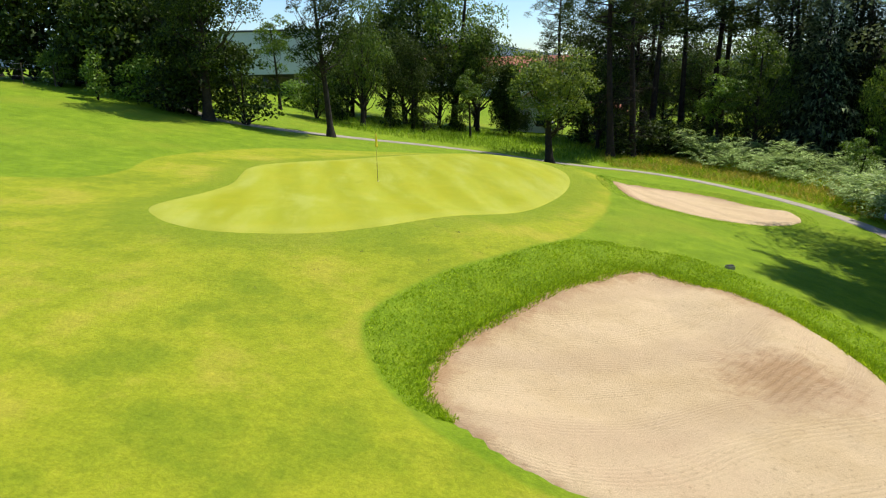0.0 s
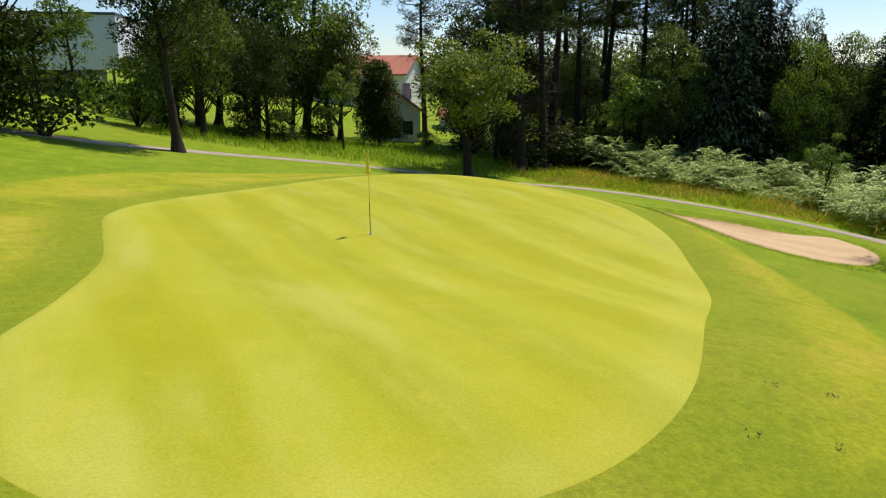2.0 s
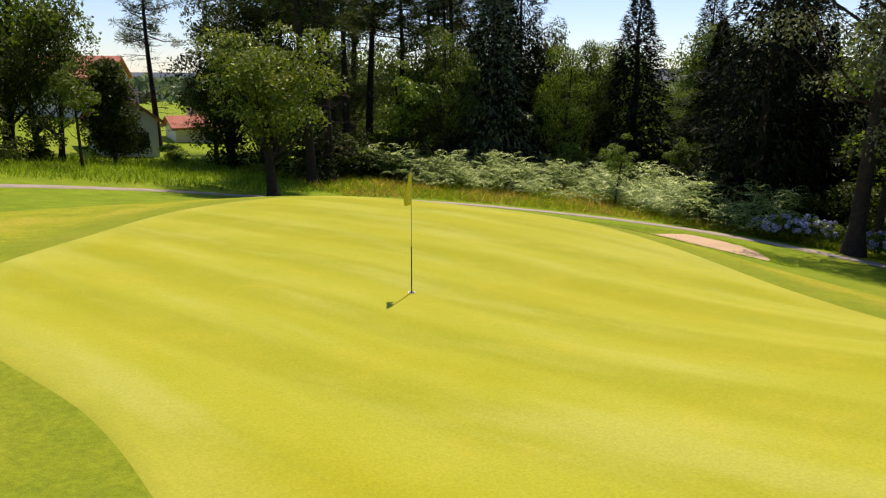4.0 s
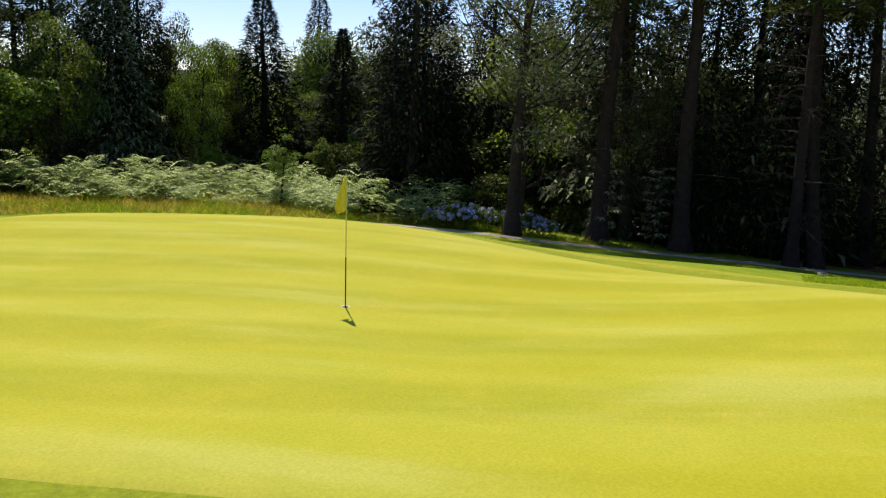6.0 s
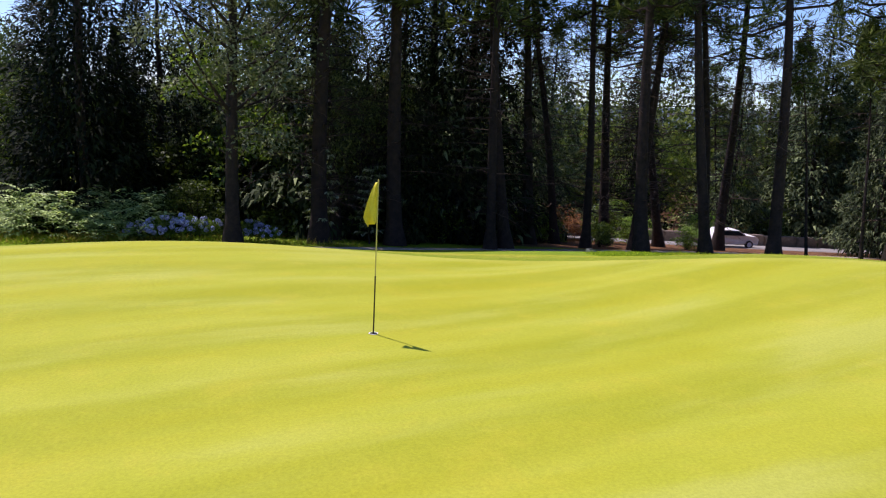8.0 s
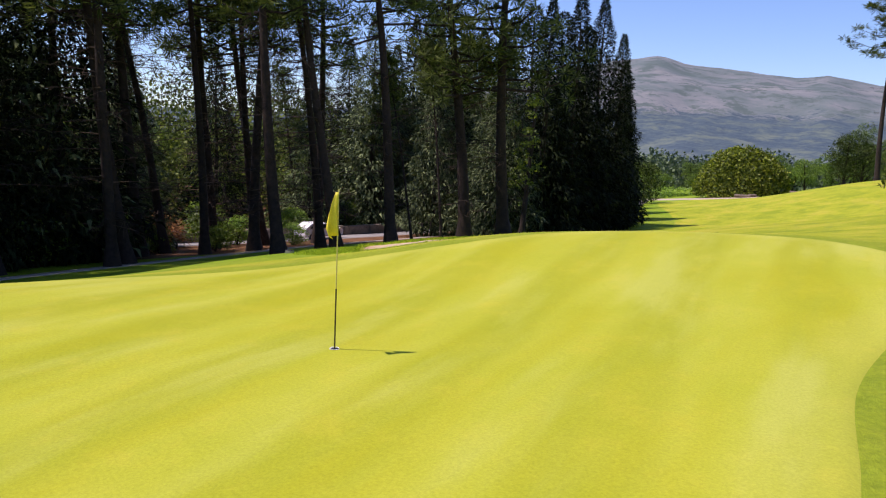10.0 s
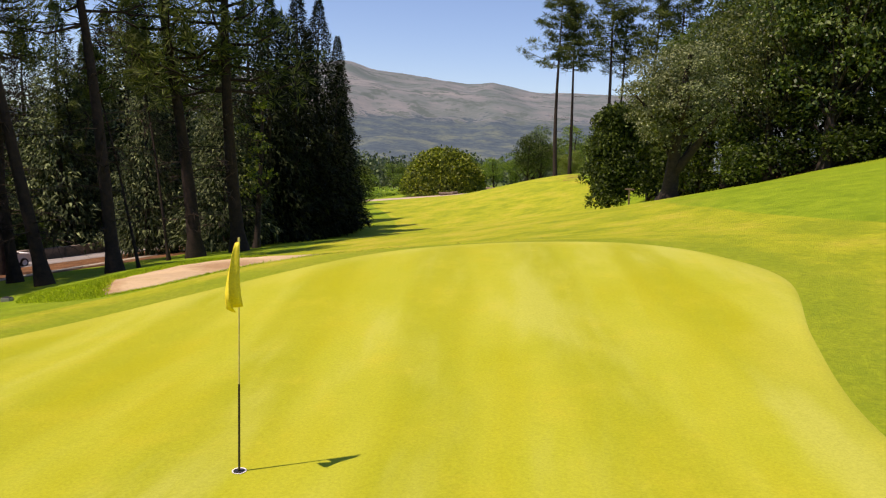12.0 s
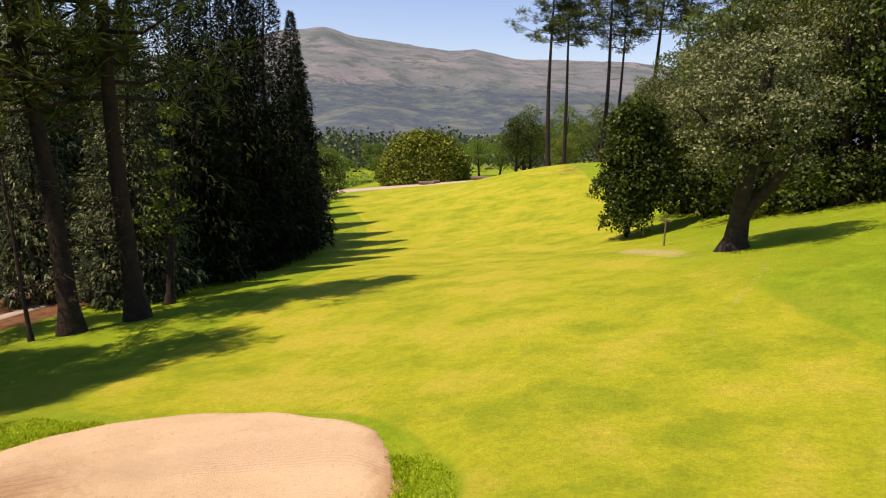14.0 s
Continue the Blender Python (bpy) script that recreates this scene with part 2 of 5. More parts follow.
def signed(x, y, loop):
    """Distance to a closed line, negative inside."""
    shape = np.shape(x)
    q = np.stack([np.ravel(x), np.ravel(y)], 1)
    best, inside = np.full(len(q), 1e9), np.zeros(len(q), bool)
    for a, b in zip(loop, np.roll(loop, -1, 0)):
        e = b - a
        t = np.clip(((q - a) @ e) / (e @ e + 1e-12), 0, 1)
        best = np.minimum(best, ((q - a - t[:, None] * e) ** 2).sum(1))
        if a[1] != b[1]:
            cross = (a[1] > q[:, 1]) != (b[1] > q[:, 1])
            inside ^= cross & (q[:, 0] < (b[0] - a[0]) * (q[:, 1] - a[1]) / (b[1] - a[1]) + a[0])
    d = np.sqrt(best)
    return np.where(inside, -d, d).reshape(shape)


GREEN = smooth_loop([(-4.9, -9.8), (-3.5, -11.9), (-2.0, -12.9), (-0.7, -13.1), (0.9, -12.7), (2.2, -11.9), (3.5, -10.4), (5.0, -7.7), (6.4, -5.2), (7.4, -2.4),
                     (8.3, 1.2), (8.3, 5), (7.2, 8.9), (5.2, 12), (2.2, 13), (-1.5, 12), (-4.6, 8.2), (-6.5, 4.6), (-6.9, 2.0), (-6.2, -0.6), (-5.4, -3.2), (-5.1, -6.2)])
FAIRWAY = smooth_loop([(-11.4, -6.7), (-10.4, -5), (-10.4, -2.7), (-11.5, 1.2), (-11, 6), (-9, 12), (-4, 16.3), (3, 17), (8, 14.5), (10.0, 8.5), (10.1, 1), (8.9, -6.2),
                       (6.8, -11.1), (5.3, -13.4), (4.3, -15.7), (4.1, -16.8), (4.4, -17.9), (5.3, -19.2), (6.6, -20.35), (8.5, -21.25), (11.0, -21.0), (14, -20.0), (17, -22), (21, -36), (26, -52), (36, -76), (54, -104),
                       (50, -122), (35, -124), (20, -104), (9, -72), (4, -52), (1, -38), (-1.2, -28.4), (-2.8, -24.8), (-5, -20.3), (-9, -15.5), (-14, -10.5)], 360)
BUNKER_A = smooth_loop([(5.72, -18.2), (5.7, -17.1), (6.1, -15.7), (6.95, -14.1), (8.25, -11.6), (9.25, -10.0), (10.1, -8.9), (10.8, -8.55), (11.7, -8.95), (12.95, -10.3), (14.3, -11.8), (15.1, -14.1), (15.2, -16.6),
                        (14.3, -19.0), (12.6, -20.6), (10.5, -21.2), (8.6, -20.95), (7.35, -20.4), (6.3, -19.3)], 210)
BUNKER_B = smooth_loop([(10.75, 10.0), (11.7, 11.8), (12.9, 13.1), (15.2, 14.4), (17.2, 13.7), (18.9, 12.2), (20.2, 10.2), (20.0, 7.6), (18.2, 5.2), (16, 3.6), (14, 2.6), (12.2, 2.2), (11.0, 3.0), (10.5, 6)], 150)


def smooth01(t):
    t = np.clip(t, 0, 1)
    return t * t * (3 - 2 * t)


def ground_z(x, y):
    """The ground's height with the bunkers dug, for arrays. A grassy bank drops into the large bunker on the green's side."""
    z = bare(x, y)
    for loop in (BUNKER_A, BUNKER_B):
        c, r = loop.mean(0), 16
        near = (np.abs(x - c[0]) < r) & (np.abs(y - c[1]) < r)
        if np.any(near):
            px, py = x[near], y[near]
            d = signed(px, py, loop)
            if loop is BUNKER_A:
                bank = 0.5 * smooth01((0.86 * (10.2 - px) + 0.5 * (py + 15.4)) / 2.6) * (1 - 0.55 * smooth01((py + 10.5) / 2.5)) + 0.08
                floor = np.minimum(-1.45 - 0.035 * (px - c[0]), z[near] - bank - 0.1)
                wide, inner = 1.45, 3.2
            else:
                bank = 0.26 * smooth01((py - 7.5 + 0.3 * (12 - px)) / 3.0)
                floor = z[near] - bank - 0.22
                wide, inner = 0.7, 1.8
            z[near] = z[near] - bank * np.where(d > 0, (1 - np.clip(d / wide, 0, 1)) ** 1.7, 1.0)
            t = smooth01(-d / inner)
            z[near] = z[near] * (1 - t) + floor * t
    return z


def z_at(x, y):
    return float(ground_z(np.array([float(x)]), np.array([float(y)]))[0])


def axis_lines(fine0, fine1, step, far0, far1):
    """Grid lines: even in the middle, ever wider outside."""
    out = list(np.arange(fine0, fine1 + 1e-6, step))
    for sign, start, end in ((1, fine1, far1), (-1, fine0, far0)):
        p, s = start, step
        while sign * (end - p) > 0:
            s *= 1.07
            p += sign * s
            out.append(p)
    return np.array(sorted(out))


# ---- ground ----


def ground_material():
    m = bpy.data.materials.new("turf")
    nt, p = nodes_of(m)
    co = place_coord(nt)

    def attr(name):
        a = nt.nodes.new("ShaderNodeAttribute")
        a.attribute_name = name
        return a.outputs["Fac"]

    big, mid, fine = noise_node(nt, 0.12, 5, 0.6, co), noise_node(nt, 0.9, 6, 0.7, co), noise_node(nt, 14, 5, 0.75, co)
    patch, tuft, blades = noise_node(nt, 0.3, 6, 0.66, co), noise_node(nt, 4.5, 5, 0.75, co), noise_node(nt, 60, 3, 0.7, co)
    rough_grass = ramp(nt, mid, [(0.28, (0.14, 0.235, 0.006)), (0.5, (0.205, 0.315, 0.011)), (0.72, (0.29, 0.39, 0.018))])
    rough_grass = blend(nt, within_range(nt, big, 0.48, 0.72), rough_grass, (0.26, 0.325, 0.02))
    fair = ramp(nt, mid, [(0.28, (0.265, 0.325, 0.014)), (0.5, (0.34, 0.385, 0.018)), (0.72, (0.42, 0.425, 0.026))])
    fair = blend(nt, sums(nt, 'MULTIPLY', within_range(nt, patch, 0.5, 0.62), 0.75), fair, (0.46, 0.42, 0.045))
    fair = blend(nt, sums(nt, 'MULTIPLY', within_range(nt, patch, 0.5, 0.36), 0.7), fair, (0.205, 0.285, 0.012))
    edge = sums(nt, 'ADD', attr("fairway"), sums(nt, 'ADD', sums(nt, 'MULTIPLY', sums(nt, 'SUBTRACT', fine, 0.5), 0.25), sums(nt, 'MULTIPLY', sums(nt, 'SUBTRACT', mid, 0.5), 0.5)))
    col = blend(nt, within_range(nt, edge, 0.12, -0.12), rough_grass, fair)
    collar = sums(nt, 'ADD', attr("green"), sums(nt, 'MULTIPLY', sums(nt, 'SUBTRACT', mid, 0.5), 0.5))
    band = sums(nt, 'MULTIPLY', within_range(nt, collar, 1.9, 0.7), 0.68)
    col = blend(nt, band, col, (0.22, 0.3, 0.015))
    litter = ramp(nt, mid, [(0.3, (0.07, 0.04, 0.02)), (0.55, (0.2, 0.095, 0.045)), (0.8, (0.32, 0.17, 0.08))])
    lm = sums(nt, 'ADD', attr("litter"), sums(nt, 'MULTIPLY', sums(nt, 'SUBTRACT', mid, 0.5), 1.2))
    col = blend(nt, within_range(nt, lm, 0.4, 0.65), col, litter)
    worn = sums(nt, 'ADD', attr("worn"), sums(nt, 'MULTIPLY', sums(nt, 'SUBTRACT', mid, 0.5), 1.1))
    col = blend(nt, sums(nt, 'MULTIPLY', within_range(nt, worn, 0.45, 0.95), 0.75), col, (0.5, 0.4, 0.2))
    far = ramp(nt, noise_node(nt, 0.02, 8, 0.7, co), [(0.35, (0.03, 0.055, 0.02)), (0.55, (0.07, 0.105, 0.03)), (0.68, (0.22, 0.22, 0.09))])
    col = blend(nt, attr("far"), col, far)
    shade = ramp(nt, fine, [(0.28, (0.72, 0.75, 0.7)), (0.68, (1.15, 1.13, 1.1))])
    col = blend(nt, 1.0, col, shade, 'MULTIPLY')
    col = blend(nt, 1.0, col, ramp(nt, tuft, [(0.3, (0.84, 0.87, 0.8)), (0.68, (1.12, 1.1, 1.08))]), 'MULTIPLY')
    nt.links.new(col, p.inputs["Base Color"])
    p.inputs["Roughness"].default_value = 0.85
    p.inputs["Specular IOR Level"].default_value = 0.15
    h = sums(nt, 'ADD', sums(nt, 'ADD', fine, sums(nt, 'MULTIPLY', tuft, 1.5)), sums(nt, 'MULTIPLY', blades, 0.6))
    bumped(nt, p, h, 0.6, 0.06)
    return m


M_TURF = ground_material()
gx, gy = axis_lines(-15, 27, 0.32, -3600, 3600), axis_lines(-28, 22, 0.32, -3600, 3600)
X, Y = np.meshgrid(gx, gy)
Z = ground_z(X, Y)
for sand_line in (BUNKER_A, BUNKER_B):
    Z = Z - 0.2 * smooth01((-0.12 - signed(X, Y, sand_line)) / 0.5)
nx, ny = len(gx), len(gy)
gi = (np.arange(ny - 1)[:, None] * nx + np.arange(nx - 1)[None]).ravel()
ground_me = mesh_of("ground", np.stack([X.ravel(), Y.ravel(), Z.ravel()], 1), np.stack([gi, gi + 1, gi + nx + 1, gi + nx], 1), M_TURF, True)


def put_attr(me, name, values):
    a = me.attributes.new(name, 'FLOAT', 'POINT')
    a.data.foreach_set("value", np.asarray(values, np.float32).ravel())


blur = 1 - 0.965 * smooth01((-24 - Y) / 10) * smooth01((14 - X - 0.25 * np.maximum(0, -50 - Y)) / 6)
put_attr(ground_me, "fairway", np.clip(signed(X, Y, FAIRWAY), -4, 4) * blur)
put_attr(ground_me, "green", np.clip(signed(X, Y, GREEN), -4, 4))
east_wood = smooth01((X - 31 - 0.36 * np.maximum(0, -Y - 35)) / 4) * smooth01((12 - Y) / 8) * smooth01((Y + 95) / 10)
west_wood = smooth01((-8 - X - 0.25 * (Y + 40)) / 6) * smooth01((-46 - Y) / 8) + 0.55 * np.exp(-(((X - 19) / 5) ** 2 + ((Y + 99) / 6) ** 2)) + np.exp(-(((X + 7.5) / 2.5) ** 2 + ((Y + 56) / 4) ** 2))
put_attr(ground_me, "litter", np.clip(east_wood + west_wood, 0, 1) * (np.hypot(X, Y) < 260))
wear = np.exp(-(((X - 4.0) * 0.9 + (Y + 44) * 0.42) / 1.2) ** 2) * np.exp(-(((Y + 44) * 0.9 - (X - 4) * 0.42) / 7) ** 2)
wear += 0.6 * np.exp(-(((X - 0.2 * (Y + 25) - 1.0)) / 0.35) ** 2) * smooth01((-20 - Y) / 6) * smooth01((Y + 40) / 8)
put_attr(ground_me, "worn", wear)
put_attr(ground_me, "far", smooth01((np.hypot(X, Y) - 190) / 60))
ground = tagged(new("ground", ground_me), "rolling golf course turf of mown fairway and rougher green grass", "ground", kind="structure")


def polar_patch(loop, centre, rings, lift, mat, name, extra=None):
    """A sheet inside a closed line, laid on the ground."""
    c = np.asarray(centre, float)
    t = np.linspace(0, 1, rings + 1)[1:]
    pts = c + t[:, None, None] * (loop - c)[None]
    k = len(loop)
    flat = np.concatenate([[c], pts.reshape(-1, 2)])
    z = ground_z(flat[:, 0], flat[:, 1]) + lift
    if extra is not None:
        z = z + extra(flat[:, 0], flat[:, 1])
    z[-k:] -= lift * 1.6
    a = np.arange(k)
    b = (a + 1) % k
    fs = [np.stack([1 + r * k + a, 1 + (r + 1) * k + a, 1 + (r + 1) * k + b, 1 + r * k + b], 1) for r in range(rings - 1)]
    fan = np.stack([np.zeros(k, int), 1 + a, 1 + b], 1)
    me = bpy.data.meshes.new(name)
    me.from_pydata(np.column_stack([flat, z]).tolist(), [], fan.tolist() + np.concatenate(fs).tolist())
    me.polygons.foreach_set("use_smooth", np.ones(len(me.polygons), bool))
    me.materials.append(mat)
    return me, flat


def green_material():
    m = bpy.data.materials.new("putting_turf")
    nt, p = nodes_of(m)
    co = place_coord(nt)
    sep = nt.nodes.new("ShaderNodeSeparateXYZ")
    nt.links.new(co, sep.inputs[0])
    mid, fine = noise_node(nt, 0.55, 5, 0.65, co), noise_node(nt, 30, 4, 0.75, co)
    # mowing runs along one bearing, in passes a little over a metre and a half wide;
    # the sheen of the leaning blades is painted as light and dark turf
    across = sums(nt, 'ADD', sums(nt, 'MULTIPLY', sep.outputs[0], 0.93), sums(nt, 'MULTIPLY', sep.outputs[1], 0.37))
    across = sums(nt, 'ADD', across, sums(nt, 'MULTIPLY', sums(nt, 'SUBTRACT', noise_node(nt, 0.25, 2, 0.5, co), 0.5), 0.7))
    wave = sums(nt, 'SINE', sums(nt, 'MULTIPLY', across, 2.9))
    run = within_range(nt, sums(nt, 'ADD', wave, sums(nt, 'MULTIPLY', sums(nt, 'SUBTRACT', mid, 0.5), 2.6)), -0.6, 0.6)
    light = ramp(nt, mid, [(0.3, (0.36, 0.395, 0.02)), (0.7, (0.43, 0.44, 0.036))])
    dark = ramp(nt, mid, [(0.3, (0.27, 0.31, 0.006)), (0.7, (0.335, 0.35, 0.01))])
    col = blend(nt, sums(nt, 'MULTIPLY', run, 0.55), light, dark)
    # worn yellow and pale patches
    col = blend(nt, sums(nt, 'MULTIPLY', within_range(nt, noise_node(nt, 1.1, 7, 0.75, co), 0.52, 0.66), 0.3), col, (0.48, 0.43, 0.03))
    # long soft streaks of paler and of yellower turf
    drawn = nt.nodes.new("ShaderNodeMapping")
    drawn.vector_type = 'TEXTURE'
    drawn.inputs["Rotation"].default_value[2], drawn.inputs["Scale"].default_value = radians(108), (6.0, 1.1, 1)
    nt.links.new(co, drawn.inputs["Vector"])
    streak = noise_node(nt, 1.0, 4, 0.55, drawn.outputs[0])
    col = blend(nt, sums(nt, 'MULTIPLY', within_range(nt, streak, 0.48, 0.72), 0.6), col, (0.45, 0.475, 0.085))
    col = blend(nt, sums(nt, 'MULTIPLY', within_range(nt, streak, 0.52, 0.3), 0.55), col, (0.37, 0.365, 0.004))
    rim = nt.nodes.new("ShaderNodeAttribute")
    rim.attribute_name = "rim"
    pale = sums(nt, 'ADD', rim.outputs["Fac"], sums(nt, 'MULTIPLY', sums(nt, 'SUBTRACT', mid, 0.5), 1.0))
    col = blend(nt, sums(nt, 'MULTIPLY', within_range(nt, pale, -1.1, -0.3), 0.24), col, (0.48, 0.5, 0.1))
    shade = ramp(nt, fine, [(0.28, (0.8, 0.81, 0.77)), (0.7, (1.1, 1.09, 1.08))])
    nt.links.new(blend(nt, 1.0, col, shade, 'MULTIPLY'), p.inputs["Base Color"])
    p.inputs["Roughness"].default_value = 0.8
    p.inputs["Specular IOR Level"].default_value = 0.15
    bumped(nt, p, fine, 0.3, 0.012)
    return m


def sand_material():
    m = bpy.data.materials.new("bunker_sand")
    nt, p = nodes_of(m)
    co = place_coord(nt)
    a = nt.nodes.new("ShaderNodeAttribute")
    a.attribute_name = "edge"
    big, mid, fine = noise_node(nt, 0.35, 5, 0.6, co), noise_node(nt, 2.5, 6, 0.7, co), noise_node(nt, 45, 4, 0.8, co)
    col = ramp(nt, big, [(0.3, (0.58, 0.43, 0.235)), (0.5, (0.66, 0.505, 0.295)), (0.72, (0.76, 0.605, 0.38))])
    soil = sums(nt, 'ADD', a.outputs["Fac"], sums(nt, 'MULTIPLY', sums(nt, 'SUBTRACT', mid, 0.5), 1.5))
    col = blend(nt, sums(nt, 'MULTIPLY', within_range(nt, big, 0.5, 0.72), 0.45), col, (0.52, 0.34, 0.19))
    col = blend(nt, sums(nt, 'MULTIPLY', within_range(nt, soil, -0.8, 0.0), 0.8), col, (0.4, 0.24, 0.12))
    spot = nt.nodes.new("ShaderNodeVectorMath")
    spot.operation = 'DISTANCE'
    nt.links.new(co, spot.inputs[0])
    spot.inputs[1].default_value = (12.9, -15.6, -1.5)
    earthy = sums(nt, 'ADD', spot.outputs["Value"], sums(nt, 'MULTIPLY', sums(nt, 'SUBTRACT', mid, 0.5), 3.0))
    col = blend(nt, sums(nt, 'MULTIPLY', within_range(nt, earthy, 2.2, 0.3), 0.8), col, (0.42, 0.26, 0.13))
    # crumbs of earth and coarse grit
    grit = within_range(nt, noise_node(nt, 9, 5, 0.7, co), 0.56, 0.68)
    col = blend(nt, sums(nt, 'MULTIPLY', grit, 0.45), col, (0.34, 0.23, 0.13))
    col = blend(nt, sums(nt, 'MULTIPLY', within_range(nt, noise_node(nt, 1.3, 6, 0.7, co), 0.52, 0.66), 0.3), col, (0.52, 0.4, 0.24))
    # rake marks: arcs about a few centres, teeth a hand's width apart
    dist = nt.nodes.new("ShaderNodeVectorMath")
    dist.operation = 'DISTANCE'
    nt.links.new(co, dist.inputs[0])
    dist.inputs[1].default_value = (6.0, -7.5, -1.2)
    way = sums(nt, 'ADD', dist.outputs["Value"], sums(nt, 'MULTIPLY', noise_node(nt, 0.22, 0, 0.5, co), 2.2))
    teeth = sums(nt, 'SINE', sums(nt, 'MULTIPLY', way, 70))
    passes = within_range(nt, sums(nt, 'SINE', sums(nt, 'MULTIPLY', way, 5.2)), -0.3, 0.7)
    teeth = sums(nt, 'MULTIPLY', teeth, passes)
    # broad raked bands lie lighter and darker, and wheel furrows cross the earthy patch
    col = blend(nt, sums(nt, 'MULTIPLY', within_range(nt, sums(nt, 'SINE', sums(nt, 'MULTIPLY', way, 2.1)), 0.0, 0.9), 0.35), col, (0.5, 0.36, 0.22))
    sep = nt.nodes.new("ShaderNodeSeparateXYZ")
    nt.links.new(co, sep.inputs[0])
    furrow = sums(nt, 'SINE', sums(nt, 'MULTIPLY', sums(nt, 'ADD', sums(nt, 'MULTIPLY', sep.outputs[0], 0.8), sums(nt, 'ADD', sums(nt, 'MULTIPLY', sep.outputs[1], -0.6), sums(nt, 'MULTIPLY', mid, 0.25))), 30))
    furrow = sums(nt, 'MULTIPLY', within_range(nt, furrow, 0.0, 1.0), within_range(nt, earthy, 1.7, 0.4))
    col = blend(nt, sums(nt, 'MULTIPLY', furrow, 0.35), col, (0.32, 0.2, 0.1))
    line = ramp(nt, sums(nt, 'MULTIPLY_ADD', teeth, 0.5, 0.5), [(0.1, (0.965, 0.96, 0.955)), (0.6, (1.01, 1.01, 1.01))])
    col = blend(nt, 1.0, col, line, 'MULTIPLY')
    col = blend(nt, 1.0, col, ramp(nt, fine, [(0.25, (0.74, 0.72, 0.7)), (0.7, (1.1, 1.1, 1.1))]), 'MULTIPLY')
    nt.links.new(col, p.inputs["Base Color"])
    p.inputs["Roughness"].default_value = 0.95
    p.inputs["Specular IOR Level"].default_value = 0.1
    h = sums(nt, 'ADD', sums(nt, 'ADD', sums(nt, 'MULTIPLY', teeth, 0.1), sums(nt, 'MULTIPLY', furrow, -0.6)), sums(nt, 'ADD', sums(nt, 'MULTIPLY', fine, 0.7), mid))
    bumped(nt, p, h, 0.6, 0.06)
    return m


M_GREEN, M_SAND = green_material(), sand_material()
green_me, flat = polar_patch(GREEN, (0.8, 0), 60, 0.03, M_GREEN, "putting_green")
put_attr(green_me, "rim", signed(flat[:, 0], flat[:, 1], GREEN))
tagged(new("putting_green", green_me), "closely mown yellow-green putting green with faint mowing stripes", "putting green", kind="structure")
bunkers = []
for loop, centre, label in ((BUNKER_A, (10.2, -15.4), "large pale sand bunker with raked ripples and a grassy lip"), (BUNKER_B, (15.2, 8.2), "smaller sand bunker partly shaded by trees beside the path")):
    ripple = lambda x, y: 0.018 * np.sin(3.1 * x + 1.3 * np.sin(1.7 * y)) * np.sin(2.3 * y)
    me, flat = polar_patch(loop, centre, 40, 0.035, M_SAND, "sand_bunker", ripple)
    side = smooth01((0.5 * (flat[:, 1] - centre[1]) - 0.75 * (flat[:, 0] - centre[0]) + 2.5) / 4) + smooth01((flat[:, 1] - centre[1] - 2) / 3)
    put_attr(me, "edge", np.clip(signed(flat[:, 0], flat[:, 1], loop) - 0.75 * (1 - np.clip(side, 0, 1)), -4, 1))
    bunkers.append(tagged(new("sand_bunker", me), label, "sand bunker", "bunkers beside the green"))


def soil_face(loop, pick, bunker, seed):
    """The crumbling bare-earth face under the grass of a bunker's lip."""
    rng = np.random.default_rng(seed)
    k = len(loop)
    d = unit(np.roll(loop, -1, 0) - np.roll(loop, 1, 0))
    out = np.stack([d[:, 1], -d[:, 0]], 1)
    if signed(np.array([(loop + out * 0.3)[0, 0]]), np.array([(loop + out * 0.3)[0, 1]]), loop)[0] < 0:
        out = -out
    rows = []
    wob = np.convolve(np.tile(rng.normal(size=k), 3), np.ones(3) / 3, 'same')[k:2 * k]
    for o, lift in ((0.1, -0.02), (0.04, 0.03), (-0.03, 0.045), (-0.09, 0.045), (-0.15, 0.036), (-0.2, -0.04)):
        q = loop + out * (o + 0.022 * wob[:, None])
        rows.append(np.column_stack([q, ground_z(q[:, 0].copy(), q[:, 1].copy()) + lift + 0.006 * rng.normal(size=k)]))
    v = np.stack(rows, 1).reshape(-1, 3)
    i = np.array([a for a in range(k) if pick(*loop[a])])
    n = len(rows)
    f = np.concatenate([np.stack([i * n + r, i * n + r + 1, ((i + 1) % k) * n + r + 1, ((i + 1) % k) * n + r], 1) for r in range(n - 1)])
    used, f = np.unique(f, return_inverse=True)
    v, f = v[used], f.reshape(-1, 4)
    child("soil_face", mesh_of("soil_face", v, f, M_SOIL, True), bunker, "crumbling brown earth under the grass lip")


M_SOIL = plain("bare_earth", (0.34, 0.2, 0.095), (0.58, 0.39, 0.23), 3.0, 0.95, 0, 0.9, 0.05, 22)
soil_face(BUNKER_A, lambda x, y: 0.5 * (y + 15.4) - 0.75 * (x - 10.2) > 1.5 or y > -11.5, bunkers[0], 5)
soil_face(BUNKER_B, lambda x, y: x < 17.5 and y > 9.3, bunkers[1], 6)


